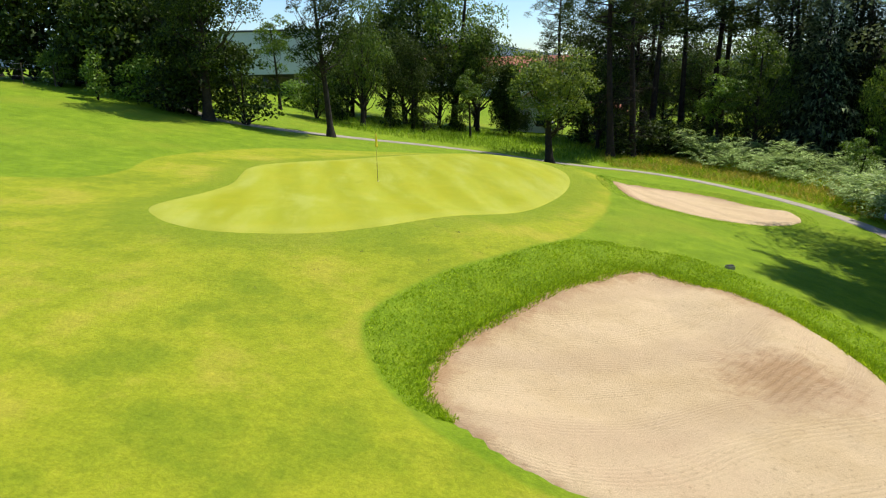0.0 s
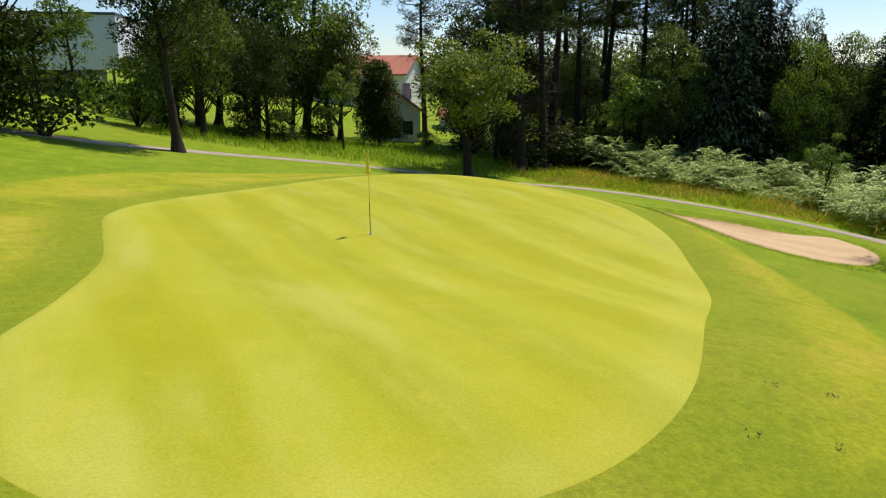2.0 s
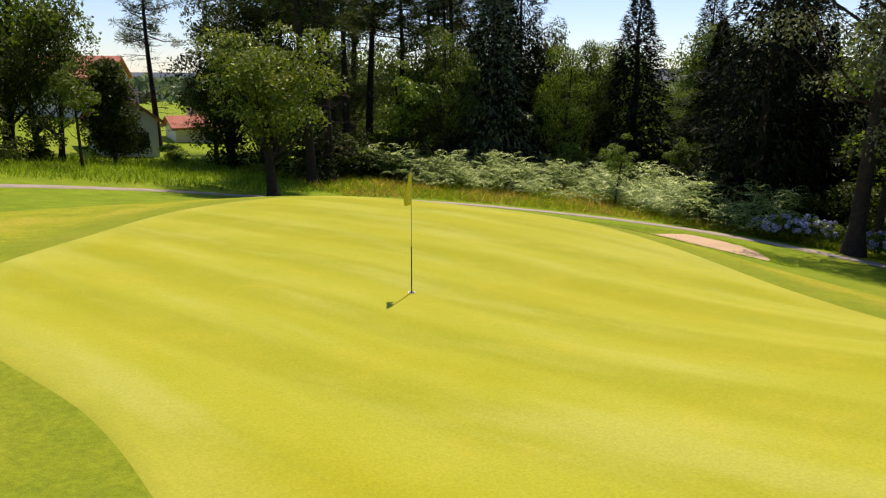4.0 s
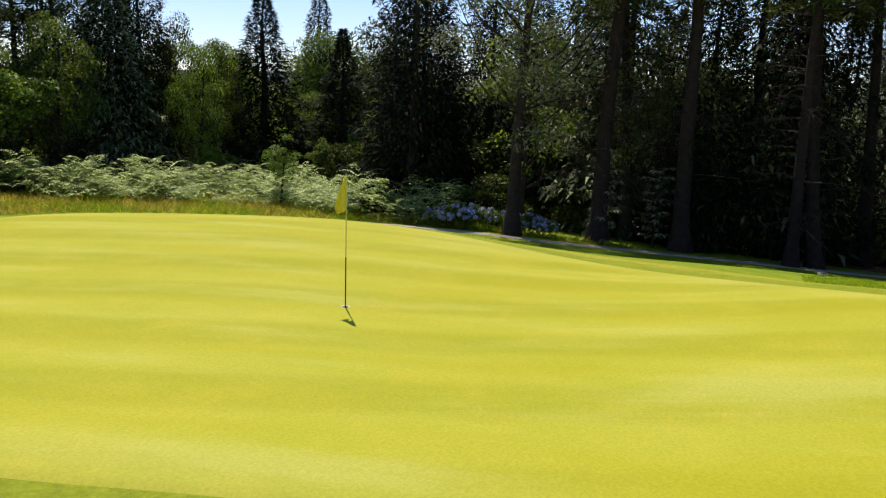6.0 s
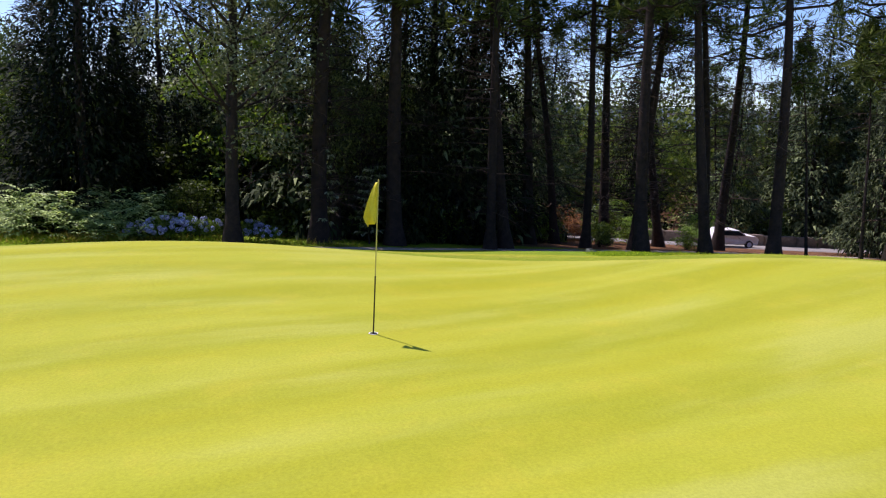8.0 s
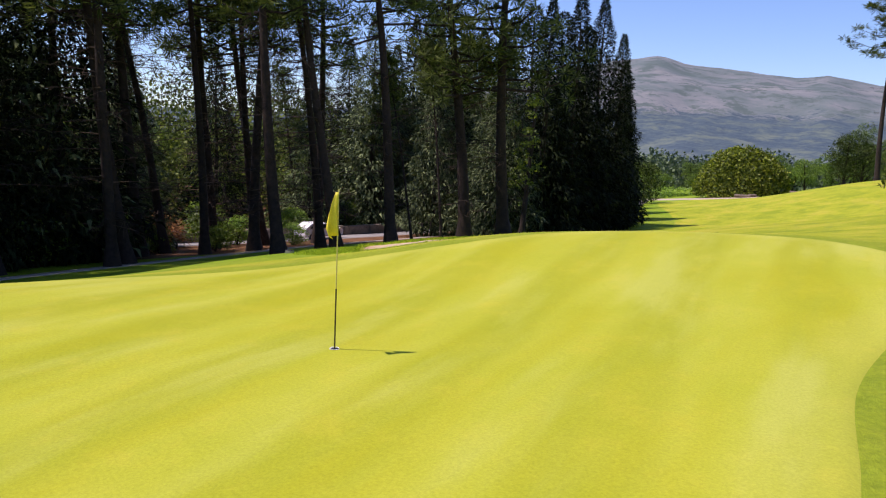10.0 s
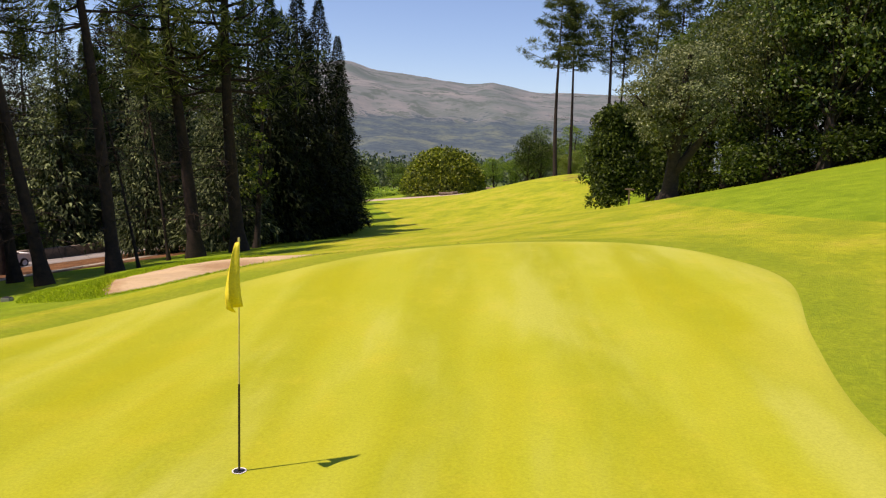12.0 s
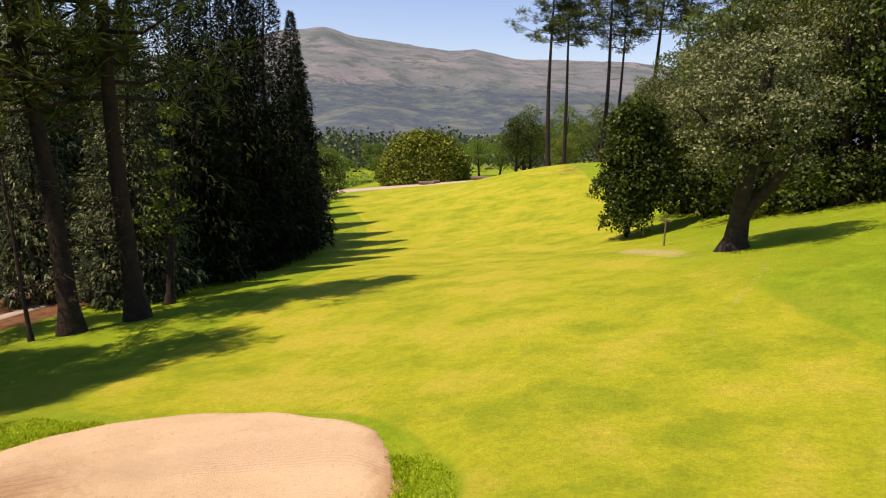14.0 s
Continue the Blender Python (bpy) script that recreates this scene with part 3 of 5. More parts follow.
def strip(name, line, width, lift, mat, label, category):
    """A path laid on the ground along a line, with a low crown."""
    p = np.asarray(line, float)
    k = len(p)
    t = np.linspace(0, k - 1, 26 * k)
    q = np.stack([np.interp(t, np.arange(k), p[:, i]) for i in (0, 1)], 1)
    for _ in range(60):
        q[1:-1] = 0.25 * q[:-2] + 0.5 * q[1:-1] + 0.25 * q[2:]
    d = unit(np.gradient(q, axis=0))
    side = np.stack([-d[:, 1], d[:, 0]], 1)
    wob = 0.06 * np.sin(np.arange(len(q)) * 0.7) + 0.05 * np.sin(np.arange(len(q)) * 0.23 + 1)
    cols = []
    for o in (-0.5, -0.47, -0.2, 0.2, 0.47, 0.5):
        r = q + side * (o * (width + wob))[:, None]
        cols.append(np.column_stack([r, ground_z(r[:, 0], r[:, 1]) + (lift if abs(o) < 0.49 else -0.05)]))
    v = np.stack(cols, 1).reshape(-1, 3)
    n = len(q)
    i = (np.arange(n - 1)[:, None] * 6 + np.arange(5)[None]).ravel()
    return tagged(new(name, mesh_of(name, v, np.stack([i, i + 1, i + 7, i + 6], 1), mat, True)), label, category, kind="structure")


M_PATH = plain("worn_concrete", (0.3, 0.26, 0.19), (0.45, 0.39, 0.3), 1.2, 0.9, 0, 0.3, 0.01, 25)
M_ROAD = plain("pale_asphalt", (0.22, 0.2, 0.18), (0.34, 0.32, 0.29), 0.8, 0.9, 0, 0.3, 0.01, 30)
M_GRAVEL = plain("pinkish_gravel", (0.42, 0.32, 0.23), (0.56, 0.44, 0.34), 0.8, 0.95, 0, 0.4, 0.03, 20)
strip("cart_path", [(-34, 40), (-28, 30), (-22, 22), (-17.3, 18.7), (-13.5, 20.7), (-9.5, 23.6), (-4, 26.3), (2.8, 27.6), (8, 27.6), (13.3, 25.6), (16.9, 22.2), (20.2, 17.3), (22.6, 12.5), (24.0, 8), (24.6, 4), (26.5, 0), (29, -6), (31.5, -14), (34, -22), (37, -34), (40, -48), (44, -62)],
      1.2, 0.03, M_PATH, "narrow pale concrete cart path through the grass", "cart path")
strip("road", [(47, 30), (46.5, 0), (46, -20), (45.5, -34), (45, -45), (45, -58), (46.5, -70), (52, -90), (62, -110)], 4.2, 0.06, M_ROAD, "pale asphalt lane beyond the roadside trees", "road")
strip("gravel_track", [(62, -113), (57, -117), (52, -120), (45, -121), (36, -119), (30, -114)], 5.5, 0.06, M_GRAVEL, "pinkish gravel track at the fairway's end", "gravel track")

# ---- plants ----
PROTO = {}


def blob_leaves(rng, centres, radii, per, length, width, droop=0.0, shell=0.55, upness=0.35):
    """Leaves on and inside soft clumps."""
    out = []
    for c, r in zip(centres, radii):
        n = max(8, int(per * (r.mean() if hasattr(r, 'mean') else r) ** 2))
        w = sphere_ways(rng, n)
        w[:, 2] = np.where(w[:, 2] < -0.35, -w[:, 2], w[:, 2])
        rad = (shell + (1.05 - shell) * rng.random(n) ** 0.6)[:, None]
        base = c + w * r * rad
        way = w * 0.35 + rng.normal(size=(n, 3)) * 0.6 - np.array([0, 0, droop])
        face = w * 0.7 + rng.normal(size=(n, 3)) * 0.45 + np.array([0, 0, upness])
        size = 0.7 + 0.6 * rng.random(n)
        out.append(leaves(base, way, face, length * size, width * size))
    return joined(out)


def thing(name):
    return new(name)


def broadleaf(seed, name="broadleaf_tree", height=10.0, radius=4.0, clear=2.4, clumps=34, per=190, leaf=0.3, wide=0.2, mat=None, bark=None, trunk_r=0.24, fork=False, droop=0.1, lump=0.85):
    """Trunk, limbs and a crown of leaf clumps."""
    rng = np.random.default_rng(seed)
    root = thing(name)
    mid = clear + (height - clear) * 0.5
    semi = np.array([radius, radius, (height - clear) * 0.5])
    cs, rs = [], []
    for k in range(clumps):
        w = sphere_ways(rng, 1)[0]
        rad = 0.15 + 0.7 * rng.random() ** 0.6
        c = np.array([0, 0, mid]) + w * semi * rad
        r = radius * lump * (0.22 + 0.2 * rng.random())
        cs.append(c)
        rs.append(np.array([r, r, r * 0.8]))
    runs = []
    lean = rng.normal(size=2) * 0.25
    z = np.linspace(-0.25, height * 0.82, 12)
    s = z / height
    flare = 1 + 0.7 * np.exp(-(z + 0.2) / 0.35)
    axis = np.column_stack([lean[0] * s * 2 + 0.12 * np.sin(3 * s + seed), lean[1] * s * 2 + 0.12 * np.cos(4 * s), z])
    runs.append((axis, trunk_r * flare * (1.03 - s) + 0.02))
    if fork:
        runs.append((np.array([[0, 0, clear * 0.55], [0.5, 0.15, clear * 0.9], [1.3, 0.4, clear * 1.5], [2.1, 0.5, clear * 2.1]]), np.array([0.7, 0.62, 0.45, 0.22]) * trunk_r))
    for c in sorted(cs, key=lambda q: -np.hypot(q[0], q[1]))[: min(clumps // 2, 18)]:
        zb = float(np.clip(c[2] - (0.6 + 0.9 * rng.random()) * np.hypot(c[0], c[1]), clear * 0.75, height * 0.7))
        b = np.array([np.interp(zb, z, axis[:, 0]), np.interp(zb, z, axis[:, 1]), zb])
        m = 0.5 * (b + c) + np.array([0, 0, -0.12 * radius]) + rng.normal(size=3) * 0.15
        runs.append((np.array([b, 0.5 * (b + m), m, 0.5 * (m + c), c]), trunk_r * np.array([0.3, 0.24, 0.17, 0.11, 0.05])))
    v, f = tubes(runs, 8)
    child("trunk", mesh_of("trunk", v, f, bark or M_BARK, True), root)
    v, f = blob_leaves(rng, cs, rs, per * 9.0 / radius ** 0.5 / clumps * 5.2, leaf, wide, droop)
    child("crown", mesh_of("crown", v, f, mat or M_LEAF), root)
    return root


def bush(seed, name="bush", height=3.0, radius=1.8, clumps=16, per=230, leaf=0.22, wide=0.13, mat=None, cone=False):
    rng = np.random.default_rng(seed)
    root = thing(name)
    cs, rs = [], []
    for k in range(clumps):
        a, s = rng.random() * 6.28, rng.random() ** 0.8
        rr = radius * (0.62 * rng.random() ** 0.5) * ((1.1 - s) if cone else (1.0 if s < 0.6 else 1.5 - s))
        cs.append(np.array([rr * math.cos(a), rr * math.sin(a), height * (0.06 + 0.78 * s)]))
        r = radius * (0.34 + 0.14 * rng.random()) * ((1.15 - 0.6 * s) if cone else 1.0)
        rs.append(np.array([r, r, r * 0.9]))
    runs = []
    for c in cs[:9]:
        runs.append((np.array([[0, 0, -0.1], c * [0.3, 0.3, 0.4], c]), np.array([0.05, 0.035, 0.012])))
    v, f = tubes(runs, 5)
    child("branchwork", mesh_of("branchwork", v, f, M_BARK, True), root)
    v, f = blob_leaves(rng, cs, rs, per, leaf, wide)
    child("foliage", mesh_of("foliage", v, f, mat or M_LEAF), root)
    return root


def pine(seed, name="pine_tree", height=18.0, clear=0.5, spread=3.0, trunk_r=0.22, limbs=34, tufts=4, needles=34, lean=0.0, dead=14, mat=None, dead_mat=None, dead_to=0.9, blade=0.42, blade_w=0.07):
    """Tall bare trunk, dead twigs low down, tufted limbs above."""
    rng = np.random.default_rng(seed)
    root = thing(name)
    z = np.linspace(-0.3, height, 16)
    s = np.clip(z / height, 0, 1)
    axis = np.column_stack([lean * height * s ** 1.1 + 0.18 * np.sin(4 * s + seed), 0.16 * np.sin(5 * s + seed * 2), z])
    flare = 1 + 0.6 * np.exp(-(z + 0.2) / 0.4)
    wood = [tubes([(axis, trunk_r * flare * (1.02 - 0.86 * s))], 9)]

    def on_axis(h):
        return np.array([np.interp(h, z, axis[:, 0]), np.interp(h, z, axis[:, 1]), h])

    runs, cs = [], []
    for k in range(limbs):
        u = (k + rng.random()) / limbs
        h = height * (clear + (0.99 - clear) * u)
        a = k * 2.4 + rng.normal() * 0.5
        ln = spread * (1.05 - 0.75 * u ** 1.6) * (0.55 + 0.55 * rng.random())
        b = on_axis(h)
        d = np.array([math.cos(a), math.sin(a), 0.1 + 0.5 * u + 0.15 * rng.normal()])
        tip = b + d * ln
        mid = b + d * ln * 0.5 + np.array([0, 0, -0.12 * ln])
        runs.append((np.array([b, mid, tip]), trunk_r * np.array([0.26, 0.17, 0.06])))
        for j in range(tufts):
            g = 0.35 + 0.65 * (j + rng.random()) / tufts
            cs.append((b * (1 - g) ** 2 + 2 * mid * g * (1 - g) + tip * g * g) + rng.normal(size=3) * 0.28 * (ln / 3 + 0.3))
    wood.append(tubes(runs, 5))
    live = sum(len(q[1]) for q in wood)
    n = needles * len(cs)
    w = sphere_ways(rng, n)
    w[:, 2] = w[:, 2] * 0.8 + 0.2
    size = 0.7 + 0.6 * rng.random(n)
    v, f = leaves(np.repeat(np.array(cs), needles, 0) + w * 0.28 * rng.random((n, 1)), w, rng.normal(size=(n, 3)), blade * size, blade_w * size, 0.05)
    child("crown", mesh_of("crown", v, f, mat or M_NEEDLE), root)
    if dead:
        runs = []
        for k in range(dead):
            b = on_axis(height * clear * (0.15 + dead_to * rng.random()))
            a = rng.random() * 6.28
            ln = 0.7 + 1.9 * rng.random() ** 1.5
            d = np.array([math.cos(a), math.sin(a), -0.15 + 0.3 * rng.random()])
            tip = b + d * ln
            runs.append((np.array([b, b + d * ln * 0.5 + [0, 0, 0.06], tip]), np.array([0.022, 0.014, 0.004])))
            for j in range(7):
                q = b + d * ln * (0.35 + 0.6 * rng.random())
                e = d * 0.4 + rng.normal(size=3) * 0.5
                runs.append((np.array([q, q + e * 0.4, q + e * 0.7 - [0, 0, 0.1]]), np.array([0.012, 0.008, 0.003])))
        wood.append(tubes(runs, 3))
    v, f = joined(wood)
    me = mesh_of("trunk", v, f, M_BARKP, True)
    me.materials.append(dead_mat or M_DEADTWIG)
    me.polygons.foreach_set("material_index", np.repeat([0, 1], [live, len(f) - live]).astype(np.int32))
    child("trunk", me, root)
    return root


def conifer(seed, name="conifer_tree", height=14.0, radius=2.6, low=0.3, sprays=6200, mat=None, power=0.85, spray=0.5, wide=0.17, ragged=0.2, trunk_r=0.22):
    """A dense cone of drooping sprays down to the ground."""
    rng = np.random.default_rng(seed)
    root = thing(name)
    zz = np.linspace(-0.2, height * 0.95, 8)
    v, f = tubes([(np.column_stack([0.05 * np.sin(zz), 0.05 * np.cos(zz), zz]), trunk_r * (1.05 - zz / height))], 8)
    child("trunk", mesh_of("trunk", v, f, M_BARK, True), root)
    u = rng.random(sprays) ** 1.25
    a = rng.random(sprays) * 2 * np.pi
    h = low + (height - low) * u
    tier = 1 + ragged * np.sin(u * 46 + 1.5 * np.sin(3 * a + seed) + 5 * a / 6.28) + ragged * 0.7 * np.sin(5 * a + 9 * u + seed)
    rim = radius * (1 - u) ** power * tier + 0.06
    rim *= np.clip((h - low) / 1.1 + 0.55, 0, 1)
    deep = np.where(rng.random(sprays) < 0.3, 0.45 + 0.3 * rng.random(sprays), 0.78 + 0.22 * rng.random(sprays))
    base = np.column_stack([np.cos(a) * rim * deep, np.sin(a) * rim * deep, h])
    out = np.column_stack([np.cos(a), np.sin(a), np.zeros(sprays)])
    way = out + rng.normal(size=(sprays, 3)) * 0.45 + np.column_stack([np.zeros(sprays), np.zeros(sprays), -0.25 + 0.9 * u ** 3])
    face = out * 0.4 + np.array([0, 0, 1.0]) + rng.normal(size=(sprays, 3)) * 0.4
    size = (0.6 + 0.6 * rng.random(sprays)) * (1.05 - 0.55 * u)
    v, f = leaves(base, way, face, spray * size, wide * size, 0.3)
    child("crown", mesh_of("crown", v, f, mat or M_CON), root)
    return root


def place(key, make, x, y, height, nominal, wide=1.0, turn=None, label="", category="", group="", lift=0.0, tilt=(0, 0)):
    """A plant of the kind key at its true height; the first is built, the rest share its meshes."""
    rng = random.Random(round(x * 131 + y * 17))
    if turn is None:
        turn = rng.random() * 360
    s = height / nominal
    m = pose(x, y, z_at(x, y) - 0.04 + lift, tilt[0], tilt[1], 0) @ Matrix.Rotation(radians(turn), 4, 'Z') @ Matrix.Diagonal((s * wide, s * wide, s, 1))
    if key in PROTO:
        first = PROTO[key].matrix_basis.to_scale()
        ob = copy_thing(PROTO[key], m @ Matrix.Diagonal((1 / first[0], 1 / first[1], 1 / first[2], 1)))
    else:
        ob = PROTO[key] = make()
        ob.matrix_basis = m
    if label:
        tagged(ob, label, category, group)
    return ob


def oak_at(x, y, h, w=1.0, v=0, label="broadleaf tree with a full rounded green crown", **k):
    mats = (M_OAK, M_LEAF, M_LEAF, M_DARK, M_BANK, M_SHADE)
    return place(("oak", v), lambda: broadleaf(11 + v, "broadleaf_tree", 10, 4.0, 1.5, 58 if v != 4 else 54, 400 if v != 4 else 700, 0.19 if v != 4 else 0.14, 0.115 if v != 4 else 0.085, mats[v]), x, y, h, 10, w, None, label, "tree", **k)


def slim_at(x, y, h, w=1.0, v=0, label="slender young broadleaf tree in the grass", **k):
    return place(("slim", v), lambda: broadleaf(31 + v, "young_tree", 8, 1.9, 1.8, 24, 330, 0.17, 0.1, (M_LEAF, M_BRIGHT)[v], None, 0.1), x, y, h, 8, w, None, label, "tree", **k)


def pine_at(x, y, h, v=0, w=1.0, turn=None, label="tall pine with a bare trunk and tufted crown", **k):
    spec = ((0.5, 3.0, 0.25, 0.0, 40, 36), (0.56, 2.8, 0.2, 0.02, 54, 34), (0.48, 3.2, 0.23, -0.02, 36, 38), (0.74, 1.7, 0.13, 0.03, 8, 22), (0.37, 3.6, 0.3, 0.02, 30, 60))[v]
    return place(("pine", v), lambda: pine(51 + v, "pine_tree", 18, spec[0], spec[1], spec[2], spec[5], 5, 46, spec[3], spec[4], blade=0.36, blade_w=0.045), x, y, h, 18, w, turn, label, "pine tree", **k)


def con_at(x, y, h, v=0, w=1.0, label="dense dark conifer clothed to the ground", **k):
    # M_CON carries painted shade, M_CONL painted sunlight
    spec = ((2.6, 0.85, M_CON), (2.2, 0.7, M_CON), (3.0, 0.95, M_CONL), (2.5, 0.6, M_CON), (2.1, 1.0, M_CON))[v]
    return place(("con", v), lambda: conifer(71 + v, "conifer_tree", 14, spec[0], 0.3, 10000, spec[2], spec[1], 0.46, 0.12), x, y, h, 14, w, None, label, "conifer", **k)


def bush_at(x, y, h, w=1.0, v=0, label="leafy green bush in the rough grass", **k):
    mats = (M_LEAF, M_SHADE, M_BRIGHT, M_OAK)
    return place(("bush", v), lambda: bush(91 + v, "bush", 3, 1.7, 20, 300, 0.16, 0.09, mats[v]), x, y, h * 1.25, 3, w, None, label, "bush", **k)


# beyond the green, by the path
place(("oakhero", 0), lambda: broadleaf(5, "broadleaf_tree", 9.8, 3.7, 2.3, 60, 560, 0.19, 0.11, M_OAK, None, 0.27), 6.9, 26.6, 9.8, 9.8, 1.05, 0, "spreading oak with a sunlit yellow-green top", "tree")
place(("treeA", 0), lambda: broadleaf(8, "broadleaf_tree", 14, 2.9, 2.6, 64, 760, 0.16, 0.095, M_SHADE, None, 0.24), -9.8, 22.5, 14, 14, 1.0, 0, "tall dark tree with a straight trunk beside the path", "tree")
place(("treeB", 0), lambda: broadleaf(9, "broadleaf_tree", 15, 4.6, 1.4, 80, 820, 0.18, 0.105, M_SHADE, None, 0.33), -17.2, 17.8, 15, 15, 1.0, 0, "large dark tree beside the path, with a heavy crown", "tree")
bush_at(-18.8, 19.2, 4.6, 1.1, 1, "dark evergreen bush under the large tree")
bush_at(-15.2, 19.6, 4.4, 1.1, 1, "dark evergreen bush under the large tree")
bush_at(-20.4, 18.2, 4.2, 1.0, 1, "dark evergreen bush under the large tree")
# slope bushes take the bright leaf copy: sunlight painted on, treeB blocks the sun
bush_at(-30.9, 20.9, 2.5, 1.05, 2, "rounded bush on the grassy slope")
place(("conebush", 0), lambda: bush(97, "bush", 4.2, 1.35, 20, 230, 0.2, 0.12, M_BRIGHT, True), -24.6, 16.4, 4.3, 4.2, 1.0, 0, "upright cone-shaped bush on the slope", "bush")
bush_at(-23.2, 20.2, 3.2, 1.0, 2, "broad bush on the grassy slope")
bush_at(-26.5, 22.5, 3.6, 1.0, 1)
# some of these dark shrubs are added to fill in the black shade here
for x, y, h in ((-25.6, 21.6, 6.5), (-28.5, 25, 7), (-21.6, 23.4, 7), (-33, 27, 7.5), (-19, 24.5, 4), (-31.5, 23.8, 6), (-35.5, 24.5, 7), (-38.5, 22.5, 7), (-28.6, 22.6, 5.5), (-22.6, 21.8, 5.5)):
    bush_at(x, y, h, 0.95, 1, "tall dark evergreen shrub behind the slope")
oak_at(-37, 24, 14, 0.9, 1, "broadleaf tree at the top of the slope")
oak_at(-30, 29, 17, 1.0, 5, "tall dark tree at the top of the slope")
oak_at(-25, 28, 17, 1.0, 5, "tall dark tree at the top of the slope")
oak_at(-36, 34, 18, 1.1, 5, "tall dark tree at the top of the slope")
oak_at(-44, 30, 14, 1.1, 1, "tall tree at the top of the slope")
slim_at(-19.4, 36.8, 9.6, 1.0, 0, "slender pale-stemmed tree before the white building")
bush_at(-14.7, 33.6, 3.6, 1.0, 0)
bush_at(-12.6, 34.6, 2.6, 1.0, 1)
bush_at(-17, 44, 3.0, 1.3, 2, "bright yellow-green bush in front of the building")
bush_at(-21, 46, 2.6, 1.3, 2, "bright yellow-green bush in front of the building")
oak_at(-10.6, 35, 12, 0.65, 1, "upright broadleaf tree in the grass")
oak_at(-6.8, 38.5, 9.0, 0.75, 5)
oak_at(-4.4, 50, 18, 0.85, 1, "tall broadleaf tree with a lush crown")
oak_at(-9, 49, 17.5, 0.85, 5, "tall broadleaf tree with a lush crown")
oak_at(-1.5, 47, 11.5, 0.7, 5)
slim_at(-1.0, 38.4, 7.0, 1.05, 0, "small broadleaf tree standing alone in the grass")
bush_at(-8.5, 37, 2.2, 1.3, 1)
bush_at(-5.5, 38, 2.0, 1.3, 1)
bush_at(-3, 44, 2.4, 1.2, 1)
place(("evergreen", 0), lambda: bush(103, "bush", 7.6, 2.3, 64, 420, 0.2, 0.1, M_SHADE), 1.9, 47.0, 7.8, 7.6, 1.0, 0, "tall dark rounded evergreen before the houses", "bush")
for x, y, h, w in ((-12.4, 41, 9, 1.0), (-8.6, 44, 10, 1.0), (-15.0, 46, 10, 1.0), (-5.6, 46, 9, 1.0), (-2.4, 54, 12, 0.9), (-12.8, 53, 14, 1.0), (-17.5, 52, 9, 0.9)):
    oak_at(x, y, h, w, 5, "dark broadleaf tree filling the grove before the houses")
bush_at(6.5, 49, 1.3, 1.6, 2, "grassy shrub in front of the white house")
bush_at(9.5, 44, 3.5, 1.2, 1)
bush_at(12, 42, 3.0, 1.3, 0)
oak_at(11, 39, 9, 0.8, 5, "dark broadleaf tree behind the oak")

# the pine belt north-east of the green
for x, y, h, v in ((11.8, 33.8, 19, 2), (13.6, 35.5, 17, 0), (16.2, 41, 19, 0), (19.0, 43.6, 19, 2), (15, 47, 18, 1), (22.5, 46, 20, 0), (26, 47, 19, 2), (20, 52, 20, 0), (28.5, 44, 18, 1), (12, 52, 19, 2), (25, 55, 21, 0), (31, 52, 20, 2), (7, 58, 16, 0), (17, 58, 20, 2)):
    pine_at(x, y, h * 1.15, v, 1.15)
con_at(34, 40.5, 21, 3, 0.9)
oak_at(10, 45, 13, 0.9, 5, "dark broadleaf tree in the wood")
oak_at(14, 49.5, 15, 0.8, 5, "dark broadleaf tree in the wood")
oak_at(24.6, 38.6, 11.8, 0.72, 1, "light green broadleaf tree among the pines")
slim_at(21.4, 38.4, 9.5, 1.2, 1, "light green sapling at the wood's edge")
for x, y, h in ((13, 44, 8), (17.5, 46.5, 9), (21.5, 49, 10), (27.5, 50, 10), (32, 47, 11), (9.5, 48, 8), (16, 53, 10), (24, 60, 11)):
    oak_at(x, y, h, 0.85, 3, "dark broadleaf tree in the wood")
for x, y, h, v, *w in ((30.4, 39.6, 19, 2), (32.4, 42, 21, 3), (28.8, 43.5, 21, 2), (34.6, 44.5, 20, 0), (43.1, 46.7, 12.5, 0), (43.5, 36.0, 17.6, 4, 1.8), (46.7, 29.8, 14.2, 4, 1.85), (60.7, 41.8, 20.5, 1), (56, 50, 12, 1)):
    con_at(x, y, h, v, *(w or [1.05]))
for x, y, h, v, w in ((34.1, 34.5, 4.6, 1, 1.1), (36.5, 35.5, 3.8, 1, 1.2), (39, 27.2, 5.2, 0, 1.0), (27.8, 22.4, 5.0, 1, 1.1)):
    slim_at(x, y, h, w, v, "bright green sapling among the ferns")
for x, y, h, w in ((33.6, -1.6, 3.5, 1.2), (36.8, 3.4, 5, 1.0), (35.6, 6.6, 5, 1.0), (38.4, 9.4, 5, 1.0), (34.6, 11.4, 4, 1.1), (33, 13.4, 3, 1.2), (41.5, 0.5, 5, 1.0), (44, -6, 4.5, 1.1)):
    bush_at(x, y, h, w, 1, "shady evergreen shrub inside the wood")
for x, y in ((12.5, 36), (14.8, 37.4), (17.2, 38.6), (19.6, 40), (22.6, 41.2)):
    bush_at(x, y, 2.6, 1.5, 1, "low dark bush at the feet of the pines")
bush_at(30.6, 40.4, 3.2, 0.7, 2, "bright shrub rising out of the ferns")
bush_at(39.5, 25.5, 3.4, 1.0, 1, "dark bush among the ferns")
